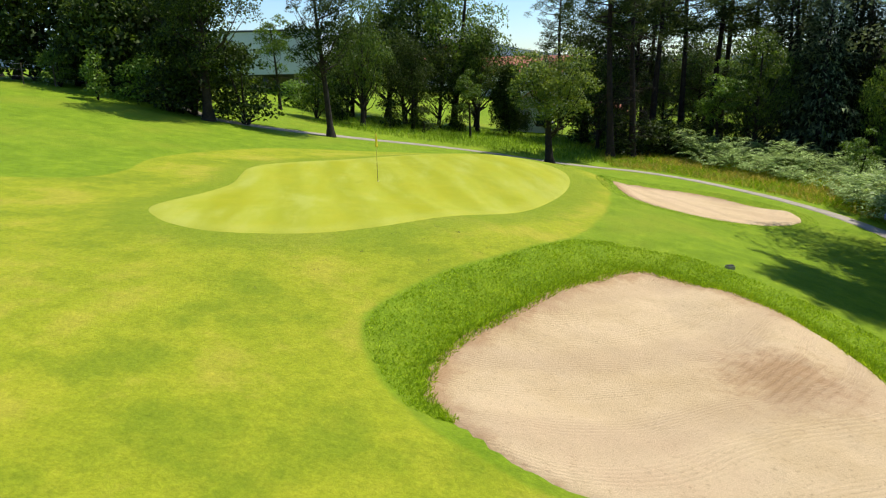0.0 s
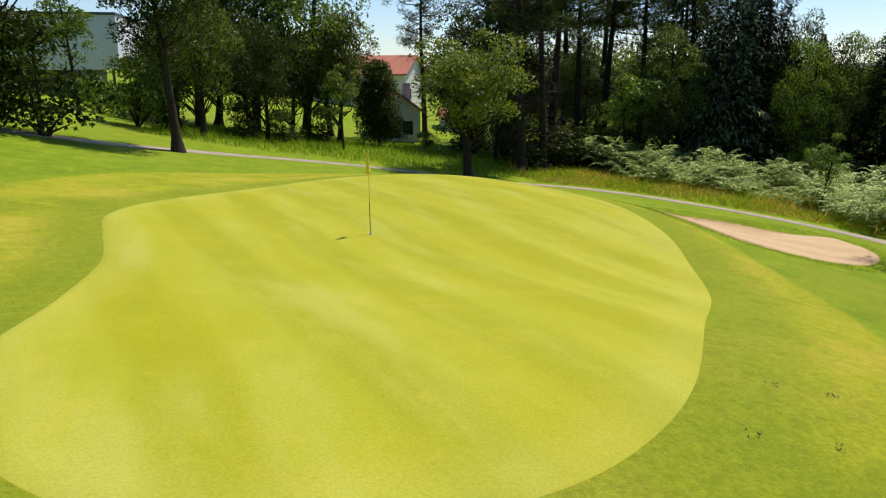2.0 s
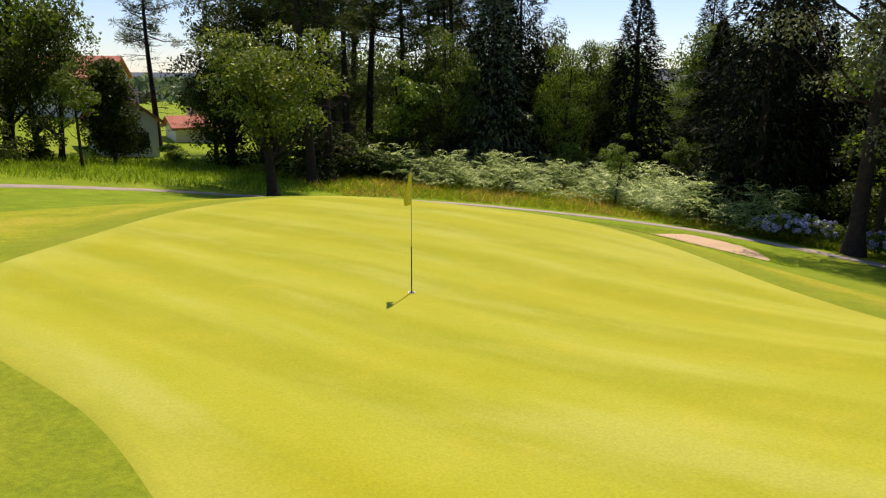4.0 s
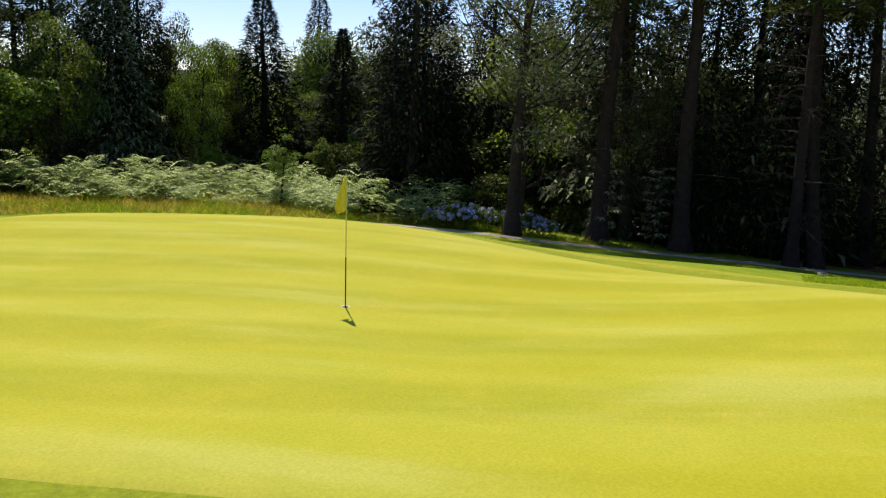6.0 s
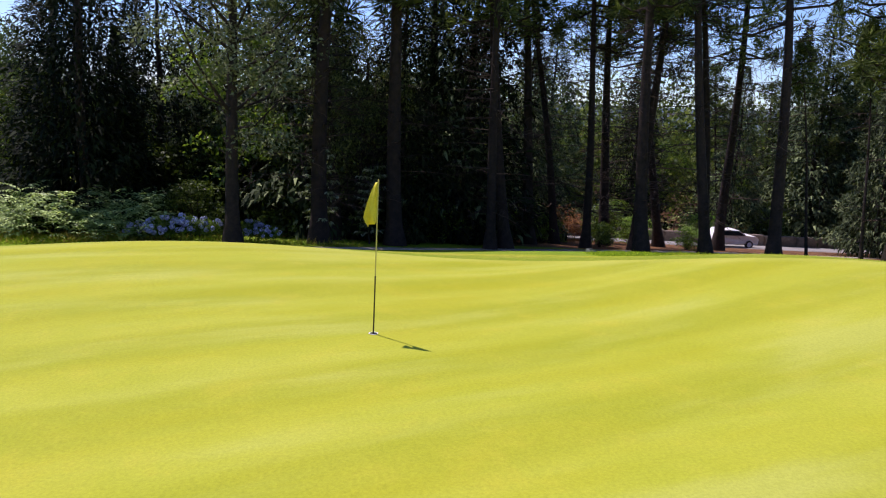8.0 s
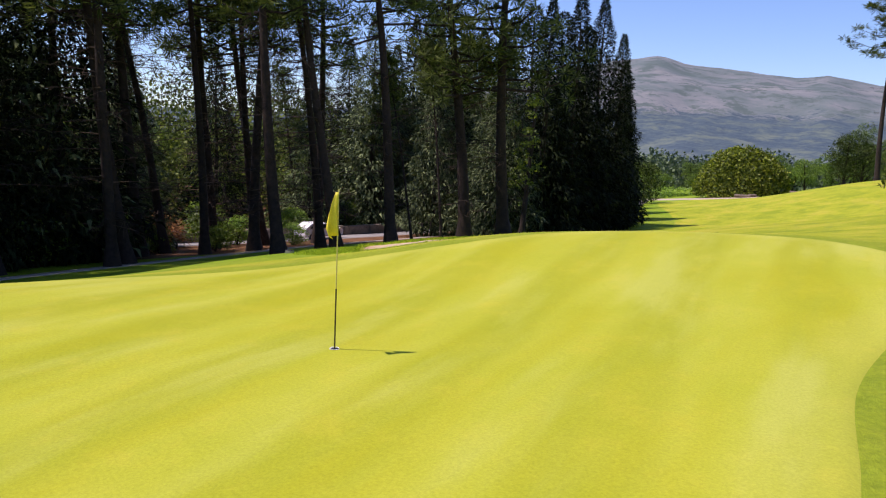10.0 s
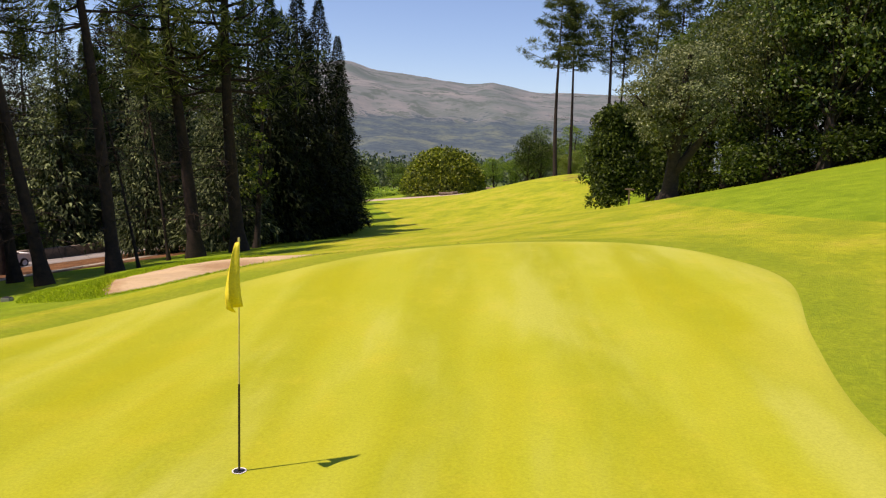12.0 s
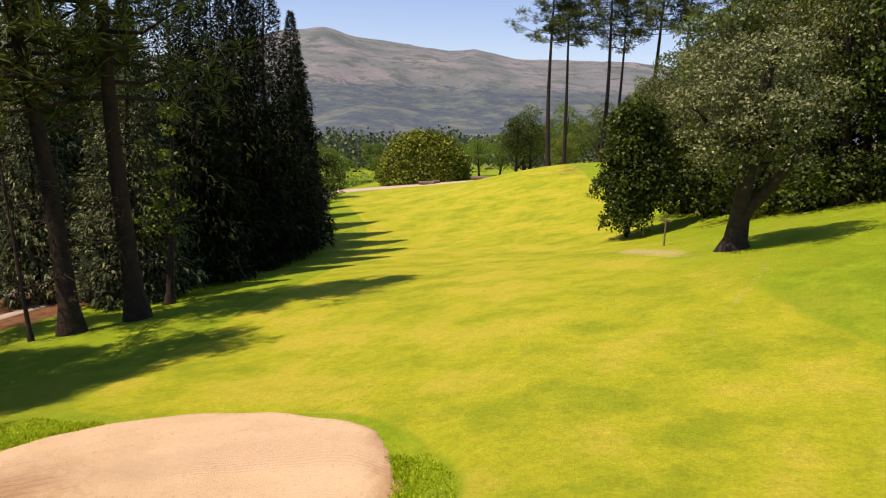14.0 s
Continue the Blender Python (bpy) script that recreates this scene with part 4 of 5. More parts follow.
for x, y, h, w, v in ((28.0, 33.4, 2.0, 1.2, 1), (38.4, 36.4, 2.6, 1.1, 0), (44.5, 37.6, 4.2, 0.9, 1), (47.2, 35.6, 3.0, 1.1, 0), (25.0, 29.4, 1.5, 1.3, 0), (33.2, 26.2, 1.8, 1.2, 1), (30.6, 19.4, 1.4, 1.3, 0), (35.4, 22.4, 2.0, 1.1, 1)):
    bush_at(x, y, h * 0.8, w, v, "low leafy bush among the ferns")
for x, y, h, v in ((34.5, 35.4, 11.5, 1), (37.2, 36.6, 12.0, 5), (40.6, 38.4, 12.5, 1), (36.2, 40.2, 14.0, 5)):
    oak_at(x, y, h, 0.55, v, "slender broadleaf tree behind the ferns")
for x, y, h, v in ((58, 55, 14, 1), (66, 58, 15, 2), (72, 50, 14, 1), (64, 46, 12, 2), (52, 44, 10, 1), (70, 62, 13, 2), (78, 44, 14, 1), (57, 32, 16, 3), (59, 39, 17, 2), (54, 28, 14, 3), (52, 37, 9, 1), (63, 34, 13, 1), (70, 34, 14, 2), (44.5, 25.4, 7.4, 1), (50, 24, 12, 2), (82, 60, 14, 1), (90, 48, 15, 2)):
    oak_at(x, y, h, 0.8, v, "broadleaf tree in the mixed wood")

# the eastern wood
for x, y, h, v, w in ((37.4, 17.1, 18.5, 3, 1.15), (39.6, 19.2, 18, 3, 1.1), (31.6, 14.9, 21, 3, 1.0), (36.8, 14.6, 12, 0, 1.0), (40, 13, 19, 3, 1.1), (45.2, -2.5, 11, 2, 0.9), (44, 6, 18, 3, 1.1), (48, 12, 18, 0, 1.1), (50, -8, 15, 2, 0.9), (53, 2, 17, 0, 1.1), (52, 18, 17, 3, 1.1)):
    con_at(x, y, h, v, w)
place(("fineleaf", 0), lambda: broadleaf(37, "broadleaf_tree", 15, 3.5, 1.7, 70, 620, 0.14, 0.07, M_OLIVE, None, 0.2, False, 0.35, 0.8), 26.2, 6.0, 21, 15, 1.15, 20, "tall thin-leaved tree standing beside the hydrangeas", "tree")
place(("treeC", 0), lambda: broadleaf(13, "broadleaf_tree", 12, 3.0, 1.6, 30, 130, 0.22, 0.13, M_LEAF, None, 0.16), 29.0, 6.6, 13, 12, 1.0, 0, "dark broadleaf tree with fine foliage", "tree")
place(("bigpine", 0), lambda: pine(57, "pine_tree", 18, 0.42, 3.6, 0.24, 66, 6, 52, 0.0, 40, M_NEEDLE, None, 0.7, blade_w=0.055), 28.2, 1.8, 30, 18, 1.1, 20, "very tall shady pine at the wood's edge", "pine tree")
con_at(38, 3, 24, 2, 1.15)
con_at(41.5, 7.5, 20, 2, 1.2)
con_at(37.5, -4.5, 23, 2, 1.2)
con_at(36.3, -6.9, 24, 0, 1.0)
con_at(41, -11.8, 16, 2, 1.0)
con_at(33.6, -2.4, 18, 0, 0.95)
con_at(57, -11, 19, 0, 1.2)
con_at(58, -18, 19, 2, 1.2)
for x, y, h, v in ((51, -6, 15, 0), (53, -15, 12, 2), (54, -25, 13, 0), (52.5, -34, 12, 2), (53, -45, 15, 2), (57, -51, 18, 0), (54, -57, 17, 2), (60, -44, 16, 0), (60, -62, 18, 2)):
    con_at(x, y, h * 1.3, v, 1.0, "dark conifer in the wood beyond the lane")
oak_at(33.2, 0.2, 13, 0.7, 4, "shady broadleaf tree at the wood's edge")
pine_at(32.3, 1.6, 24, 0, 1.1, tilt=(-3, 0))
pine_at(29.5, -2.3, 26, 0, 1.25, tilt=(-4, 0))
for x, y, h, v in ((29.7, -7.2, 26, 1), (30.6, -8.7, 25, 0), (35.5, -11.2, 26, 0), (37.2, -13.2, 25, 1), (33.8, -14.0, 25, 1), (38.5, -17, 26, 0), (39.6, -21.5, 26, 2), (36.6, -19.4, 26, 1), (38.2, -25.6, 26, 0),  (54, -34, 16, 1),  (51, -42, 16, 0), (57, -48, 16, 0), (66, -46, 16, 2), (60, 12, 15, 0), (68, 18, 15, 2)):
    pine_at(x, y, h, v, 1.0, tilt=(-5 + 4 * math.sin(3 * x), 1.5 * math.sin(7 * y)))
for x, y, h, v in ((36.5, -6.5, 5, 3), (40, -4, 6, 3), (51, -12, 5, 2), (56, -19, 6, 1), (60, -28, 7, 2), (64, -40, 8, 1), (53, -3, 7, 3), (68, -34, 10, 2), (72, -18, 11, 1), (66, 4, 11, 2), (60, -52, 9, 1), (84, -30, 12, 2), (54, -40, 5, 2), (80, 0, 12, 1), (70, -62, 11, 2)):
    oak_at(x, y, h, 0.85, v, "broadleaf tree deep in the wood")
for x, y, h, v in ((33, -4.6, 2.2, 0), (34.6, -6.4, 1.8, 2), (36.4, -9, 2.0, 0), (38.5, -12.6, 1.8, 2), (41, -18, 2.2, 0), (42.5, -21, 2.0, 2), (35.4, -15.8, 1.3, 0), (37.4, -22.8, 1.4, 2), (44, -12, 2.6, 2), (46.5, -2, 3, 0), (43, -8, 2.4, 2), (49.5, -14, 2.6, 2), (50.5, -22, 2.6, 0), (49.5, -30, 2.4, 2), (51, -37, 2.4, 0), (33.5, 4.8, 2.6, 1), (31, 8.8, 2.4, 1), (29.6, 10.8, 1.8, 1)):
    bush_at(x, y, h, 1.3, v, "shady undergrowth bush at the foot of the wood")

# roadside pines and the conifer row, south-east
for x, y, h, v, turn, tilt in ((25.7, -14.9, 25, 0, 30, (-3, 6)), (24.9, -17.6, 26, 1, 200, (-4, 9)), (23.7, -20.9, 25, 2, 90, (-2, 10)), (27.6, -30.3, 26, 4, 10, (-1, 5)), (28.4, -29.2, 14, 3, 0, (0, 8)), (25.9, -32.8, 27, 4, 130, (0, 4)), (24.9, -23.4, 12, 3, 0, (0, 14)), (30.2, -20.4, 25, 1, 0, (-4, 6)), (33, -17.5, 25, 0, 0, (0, 0))):
    pine_at(x, y, h, v, 1.0, turn, tilt=tilt)
place(("ivy", 0), lambda: broadleaf(17, "ivy_clad_tree", 13, 1.5, 0.9, 30, 190, 0.2, 0.16, M_IVY, None, 0.2), 27.6, -36.8, 13, 13, 1.0, 0, "tall narrow tree wrapped in bright ivy", "tree")
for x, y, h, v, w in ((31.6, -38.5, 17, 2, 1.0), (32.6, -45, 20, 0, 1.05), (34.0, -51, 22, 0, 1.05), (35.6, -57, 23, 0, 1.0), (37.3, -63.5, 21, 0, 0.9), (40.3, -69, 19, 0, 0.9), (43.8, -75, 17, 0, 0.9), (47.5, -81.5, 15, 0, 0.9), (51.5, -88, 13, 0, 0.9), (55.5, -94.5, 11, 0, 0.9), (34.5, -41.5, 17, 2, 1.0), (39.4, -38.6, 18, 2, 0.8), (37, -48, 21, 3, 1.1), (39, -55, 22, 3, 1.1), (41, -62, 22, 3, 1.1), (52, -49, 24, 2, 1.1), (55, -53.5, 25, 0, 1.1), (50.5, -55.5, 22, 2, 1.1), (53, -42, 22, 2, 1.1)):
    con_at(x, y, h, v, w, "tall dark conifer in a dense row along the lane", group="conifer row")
bush_at(56, -102, 5.2, 1.0, 1, "dark bush ending the conifer row")

# end of the fairway


def hedge_mound():
    rng = np.random.default_rng(4)
    root = thing("clipped_hedge")
    n = 15000
    w = sphere_ways(rng, n)
    w[:, 2] = np.abs(w[:, 2])
    lump = 1 + 0.05 * np.sin(9 * w[:, 0] + 3) * np.sin(8 * w[:, 1]) + 0.04 * rng.normal(size=n)
    base = w * np.array([8.0, 6.0, 8.6]) * lump[:, None]
    v, f = leaves(base, w * 0.6 + rng.normal(size=(n, 3)) * 0.6, w + rng.normal(size=(n, 3)) * 0.5, 0.55, 0.36)
    child("foliage", mesh_of("foliage", v, f, M_HEDGE), root)
    v, f = tubes([(np.array([[a, b, -0.2], [a * 2, b * 2, 3.0], [a * 3.4, b * 3.4, 6.0]]), np.array([0.3, 0.22, 0.1])) for a, b in ((0.4, 0.2), (-0.6, 0.3), (0.2, -0.7), (-0.3, -0.4))], 7)
    child("branchwork", mesh_of("branchwork", v, f, M_BARK, True), root)
    return root


place(("hedge", 0), hedge_mound, 51.5, -128.5, 1.0, 1.0, 1.0, 20, "large clipped yellow-green dome of evergreen hedge", "hedge")
for x, y, h, v in ((34, -138, 13, 3), (30, -146, 14, 1), (38, -148, 11, 1), (44, -152, 9, 1), (50, -156, 9, 2), (34.6, -130.8, 11.5, 5), (26.5, -131, 8, 0), (58, -160, 9, 1), (66, -158, 9, 2), (42, -164, 10, 3), (30, -160, 12, 2), (22, -140, 13, 3)):
    oak_at(x, y, h, 0.95, v, "broadleaf tree beyond the end of the fairway")
for x, y, h in ((72, -150, 5), (78, -146, 5), (84, -152, 6), (66, -168, 6), (76, -165, 6), (90, -160, 7), (100, -170, 8), (86, -176, 8), (74, -182, 8), (96, -150, 6), (110, -160, 8), (60, -176, 8)):
    oak_at(x, y, h, 1.2, 2, "olive-green tree in the valley")
for k, (x, y, h, w) in enumerate(((26.0, -117.6, 31, 1.5), (23.9, -118.4, 30, 1.25), (18.6, -119.4, 32, 1.45), (16.8, -121, 29, 1.2), (11.2, -120, 32, 1.5), (6.5, -118, 31, 1.5))):
    place(("highpine", 0), lambda: pine(63, "pine_tree", 30, 0.62, 4.3, 0.26, 30, 5, 44, 0.02, 10, blade=0.6, blade_w=0.07), x, y, h, 30, w, 70 * k, "very tall slender pine with a high tufted crown", "pine tree")

# wooded bank along the fairway's other side
place(("corkoak", 0), lambda: broadleaf(23, "oak_tree", 9.3, 3.1, 2.1, 130, 2100, 0.13, 0.08, M_OLIVE, M_BARK, 0.36, True, 0.1, 0.66), 0.1, -39.8, 10.0, 9.3, 1.12, 140, "grey-green evergreen oak with a thick forked trunk", "tree")
place(("laurel", 0), lambda: bush(29, "bush_tree", 9.5, 3.0, 54, 300, 0.28, 0.16, M_SHADE), 6.6, -58.0, 10.2, 9.5, 0.9, 0, "tall leafy evergreen reaching down to the grass", "tree")
for x, y, h, v, w in ((-5.5, -44, 13, 1, 0.9), (-9, -41.5, 14, 3, 0.9), (-2.5, -50, 13, 3, 0.9), (-8, -49, 15, 1, 1.0), (-13, -44, 15, 3, 1.0), (0, -56, 12, 1, 0.9), (-4, -58, 15, 3, 1.0), (-11, -56, 16, 1, 1.0), (2, -64, 10, 1, 0.9), (-3, -68, 15, 3, 1.0), (3.4, -73, 9, 1, 0.9), (-17, -39, 15, 3, 1.0), (-18, -50, 16, 1, 1.0), (0, -79, 15, 3, 1.0), (5, -84, 8, 1, 0.9), (3, -92, 13, 3, 1.0), (9, -98, 9, 1, 0.9), (-8, -76, 16, 3, 1.0), (-22, -44, 16, 3, 1.0), (-6, -90, 15, 3, 1.0), (10, -108, 10, 2, 0.9), (2, -104, 13, 3, 1.0), (-24, -36, 15, 1, 1.0), (-14, -66, 16, 3, 1.0)):
    oak_at(x, y - (9 if y > -61 else 0), h + 2.5, w, 4 if v == 1 else v, "evergreen broadleaf tree on the wooded bank")
for x, y, h, v in ((-7, -38.5, 17, 0), (-10.5, -37, 18, 1), (-14, -36.5, 18, 2), (-18.5, -34, 18, 0), (-12, -47, 19, 2), (-22, -31, 18, 2), (-2, -46, 17, 1), (-26, -28, 18, 0)):
    pine_at(x, y - 17, h + 2, v, 1.0, None, "dark pine on the wooded bank")
for x, y, h, w in ((-3.4, -44.6, 4, 1.0), (-0.6, -47, 5, 1.0), (1.6, -51.5, 5.5, 1.0), (3.4, -56, 6, 1.0), (-6.8, -42.6, 4, 1.1), (-10.4, -40.6, 3.6, 1.2), (-13.6, -39.4, 4, 1.2), (-17, -37.4, 4, 1.2), (-20.6, -35, 4, 1.2), (4.4, -66, 5, 1.0), (6, -75, 5, 1.0), (-6, -52, 6, 1.0), (-12, -50, 6, 1.1), (-17, -44, 6, 1.1), (-24, -32, 4, 1.2), (8, -90, 4.5, 1.0)):
    bush_at(x, y - (9 if y > -58 else 0), h, w, 1, "dense dark evergreen undergrowth on the bank")
bush_at(-3.6, -53, 2.6, 1.2, 0)
bush_at(-9.4, -50.2, 1.8, 1.4, 0)

# ferns, flowers, long grass


def fronds(rng, n, xs, ys, keep, length):
    """Arching fern fronds with paired leaflets."""
    parts_v, pts = [], []
    while len(pts) < n:
        x, y = rng.uniform(*xs), rng.uniform(*ys)
        if keep(x, y):
            pts.append((x, y))
    pts = np.array(pts)
    z = ground_z(pts[:, 0], pts[:, 1])
    hump = 0.5 + 0.75 * np.sin(pts[:, 0] * 1.3 + 1 + np.sin(pts[:, 1] * 0.6)) * np.sin(pts[:, 1] * 1.1 + np.sin(pts[:, 0] * 0.7)) + 0.35 * np.sin(pts[:, 0] * 0.31 + pts[:, 1] * 0.4)
    root = np.column_stack([pts, z + (0.45 + np.clip(hump, 0, 1.3) * 1.5) * rng.random(n) ** 0.6])
    a = rng.random(n) * 6.28
    d = np.column_stack([np.cos(a), np.sin(a), np.zeros(n)])
    ln = length * (0.7 + 0.6 * rng.random(n))
    rise = 0.55 + 0.5 * rng.random(n)
    steps = 8
    out = []
    for k in range(1, steps + 1):
        t = k / steps
        c = root + d * (ln * t)[:, None] * 0.75 + np.column_stack([np.zeros(n), np.zeros(n), ln * (rise * t - 0.62 * t * t)])
        tang = d * 0.75 + np.column_stack([np.zeros(n), np.zeros(n), rise - 1.24 * t])
        side = np.column_stack([-d[:, 1], d[:, 0], np.zeros(n)])
        wl = ln * (0.3 * (1.08 - t))
        for sg in (1, -1):
            out.append(leaves(c, side * sg + tang * 0.35, np.array([0, 0, 1.0]) + rng.normal(size=(n, 3)) * 0.2, wl, ln * 0.075, 0.2))
    return joined(out)


def fern_zone(x, y):
    edge = 25.4 + 1.3 * math.sin(y * 0.35) + (0 if y < 24 else -0.62 * (y - 24))
    back = 40 + 3 * math.sin(y * 0.2)
    gap = math.hypot((x - 28.8) / 3.2, (y - 27.2) / 2.2) < 1
    return edge < x < back and (y > 9.5 + 0.9 * (x - 27)) and not gap


rng = np.random.default_rng(12)
v, f = fronds(rng, 7000, (14, 42), (9, 46), fern_zone, 1.35)
tagged(new("fern_bank", mesh_of("fern_bank", v, f, M_FERN)), "thick bank of pale green bracken ferns", "ferns", kind="stuff")
v, f = fronds(rng, 260, (41.5, 46), (-18, -13), lambda x, y: math.hypot((x - 43.8) / 2.2, (y + 15.6) / 1.8) < 1, 1.2)
tagged(new("dry_bracken", mesh_of("dry_bracken", v, f, M_RUST)), "patch of rust-brown dry bracken under the pines", "ferns", kind="stuff")
v, f = fronds(rng, 900, (49, 60), (-45, 10), lambda x, y: True, 1.1)
tagged(new("woodland_ferns", mesh_of("woodland_ferns", v, f, M_FERN)), "scattered green ferns beyond the lane", "ferns", kind="stuff")


def blades(rng, pts, tall, wide, lean=0.5):
    n = len(pts)
    base = np.column_stack([pts, ground_z(pts[:, 0], pts[:, 1]) - 0.01])
    way = np.array([0, 0, 1.0]) + rng.normal(size=(n, 3)) * [lean, lean, 0.1]
    size = 0.5 + 0.8 * rng.random(n)
    return leaves(base, way, rng.normal(size=(n, 3)), tall * size, wide * (0.7 + 0.6 * rng.random(n)), 0.12)


def scatter(rng, n, xs, ys, keep):
    got = np.zeros((0, 2))
    while len(got) < n:
        q = np.column_stack([rng.uniform(*xs, 4 * n), rng.uniform(*ys, 4 * n)])
        got = np.concatenate([got, q[keep(q[:, 0], q[:, 1])]])
    return got[:n]


def lip_zone(x, y):
    d = signed(x, y, BUNKER_A)
    clump = 0.5 + 0.5 * np.sin(2.7 * x + 1.9 * np.sin(1.3 * y)) * np.sin(2.3 * y + 1.1 * np.sin(1.9 * x))
    p = np.exp(-((d - 0.1) / 0.35) ** 2) + (0.12 + 0.4 * clump) * (d < 1.9)
    return (d > -0.12) & (d < 2.2) & (rng.random(len(x)) < p) & (signed(x, y, FAIRWAY) > 0.12) & (y > -19.4)


lip_pts = scatter(rng, 56000, (3, 19), (-24.5, -7), lip_zone)
near_edge = signed(lip_pts[:, 0], lip_pts[:, 1], BUNKER_A) < 0.16
v, f = joined([blades(rng, lip_pts[~near_edge], 0.085, 0.018, 1.0), blades(rng, lip_pts[near_edge], 0.17, 0.02, 0.9)])
tagged(new("bunker_lip_grass", mesh_of("bunker_lip_grass", v, f, M_LIP)), "dense green grass fringing the large bunker", "grass", kind="stuff")
lipb = scatter(rng, 9000, (9, 22), (0.5, 16), lambda x, y: (lambda d: (d > -0.1) & (d < 0.8))(signed(x, y, BUNKER_B)))
v, f = blades(rng, lipb, 0.06, 0.016, 0.9)
tagged(new("bunker_edge_grass", mesh_of("bunker_edge_grass", v, f, M_GRASS)), "green grass fringing the smaller bunker", "grass", kind="stuff")


def meadow_zone(x, y):
    line = np.interp(y, [-2, 5, 12, 17, 22, 26, 28, 44], [27, 25.6, 24.2, 21.6, 18.5, 14.6, 11, 9])
    back = np.interp(y, [-2, 9, 12, 30, 44], [28.5, 27.5, 29.5, 31, 30])
    return (x > line + 0.6) & (x < back)


meadow = scatter(rng, 40000, (9, 32), (0, 43), meadow_zone)
half = rng.random(len(meadow)) < 0.12 + 0.35 * (np.sin(meadow[:, 0] * 0.8) * np.sin(meadow[:, 1] * 0.6 + 1) > 0.1)
v, f = blades(rng, meadow[half], 0.6, 0.035, 0.9)
tagged(new("meadow_grass", mesh_of("meadow_grass", v, f, M_HAY)), "tall dry straw-coloured grass between path and ferns", "grass", kind="stuff")
v, f = blades(rng, meadow[~half], 0.4, 0.036, 1.1)
tagged(new("meadow_grass", mesh_of("meadow_grass", v, f, M_LIP)), "tall fresh green grass between path and ferns", "grass", kind="stuff")
back = scatter(rng, 16000, (-14, 12), (29, 50), lambda x, y: y > 29.4 + 0.02 * x)
v, f = blades(rng, back, 0.45, 0.035, 0.4)
tagged(new("long_grass", mesh_of("long_grass", v, f, M_GRASS)), "unmown green grass beyond the path", "grass", kind="stuff")


def hydrangea(seed):
    g = np.random.default_rng(seed)
    root = thing("hydrangea")
    cs = [np.array([0.55 * math.cos(a) * r, 0.55 * math.sin(a) * r, 0.5 + 0.3 * g.random()]) for a, r in zip(g.random(9) * 6.28, g.random(9))]
    v, f = blob_leaves(g, cs, [np.array([0.4, 0.4, 0.42])] * 9, 620, 0.16, 0.11)
    child("foliage", mesh_of("foliage", v, f, M_LEAF), root)
    vs = []
    for k in range(26):
        w = sphere_ways(g, 1)[0]
        w[2] = abs(w[2]) * 0.8 + 0.15
        c = np.array([0, 0, 0.55]) + w * np.array([0.9, 0.9, 0.72])
        q = sphere_ways(g, 60)
        vs.append(leaves(c + q * 0.11, np.cross(q, g.normal(size=(60, 3))), q, 0.075, 0.07))
    v, f = joined(vs)
    child("blossom", mesh_of("blossom", v, f, M_BLOOM), root, "rounded pale blue flower heads")["kind"] = "stuff"
    return root


for x, y, h in ((25.6, 9.3, 1.35), (26.4, 8.6, 1.45), (26.9, 7.6, 1.3), (27.1, 5.6, 1.25), (25.9, 10.4, 1.1), (27.0, 4.6, 1.0)):
    place(("hyd", 0), lambda: hydrangea(3), x, y, h, 1.3, 1.0, None, "hydrangea bush covered in pale blue flowers", "hydrangea", "hydrangeas by the path")


def whiteleaf(seed):
    g = np.random.default_rng(seed)
    root = thing("chestnut_sapling")
    zz = np.linspace(-0.1, 5.6, 7)
    runs = [(np.column_stack([0.1 * np.sin(zz), 0.1 * np.cos(zz), zz]), 0.07 * (1.05 - zz / 5.8))]
    vs = []
    for k in range(26):
        h = 0.8 + 4.4 * k / 26
        a = k * 2.4
        ln = 0.5 + 0.9 * g.random() * (1.2 - h / 6)
        tip = np.array([ln * math.cos(a), ln * math.sin(a), h + 0.1])
        runs.append((np.array([[0, 0, h], tip * [0.5, 0.5, 1] + [0, 0, 0.08], tip]), np.array([0.02, 0.014, 0.006])))
        n = 28
        t = g.random((n, 1))
        base = np.array([0, 0, h]) * (1 - t) + tip * t
        way = np.column_stack([np.cos(a + g.normal(size=n) * 0.9), np.sin(a + g.normal(size=n) * 0.9), -0.25 + 0.2 * g.normal(size=n)])
        vs.append(leaves(base, way, np.array([0, 0, 1.0]) + g.normal(size=(n, 3)) * 0.3, 0.36, 0.12, 0.2))
    v, f = tubes(runs, 6)
    child("trunk", mesh_of("trunk", v, f, M_BARK, True), root)
    v, f = joined(vs)
    child("crown", mesh_of("crown", v, f, M_PALE), root)
    return root


place(("wl", 0), lambda: whiteleaf(2), 28.9, 2.1, 5.6, 5.6, 1.0, 0, "young chestnut with long pale sunlit leaves", "tree")
place(("wl", 0), lambda: whiteleaf(2), 29.8, -0.6, 4.8, 5.6, 1.1, 90, "young chestnut with long pale sunlit leaves", "tree")

# ---- distance ----


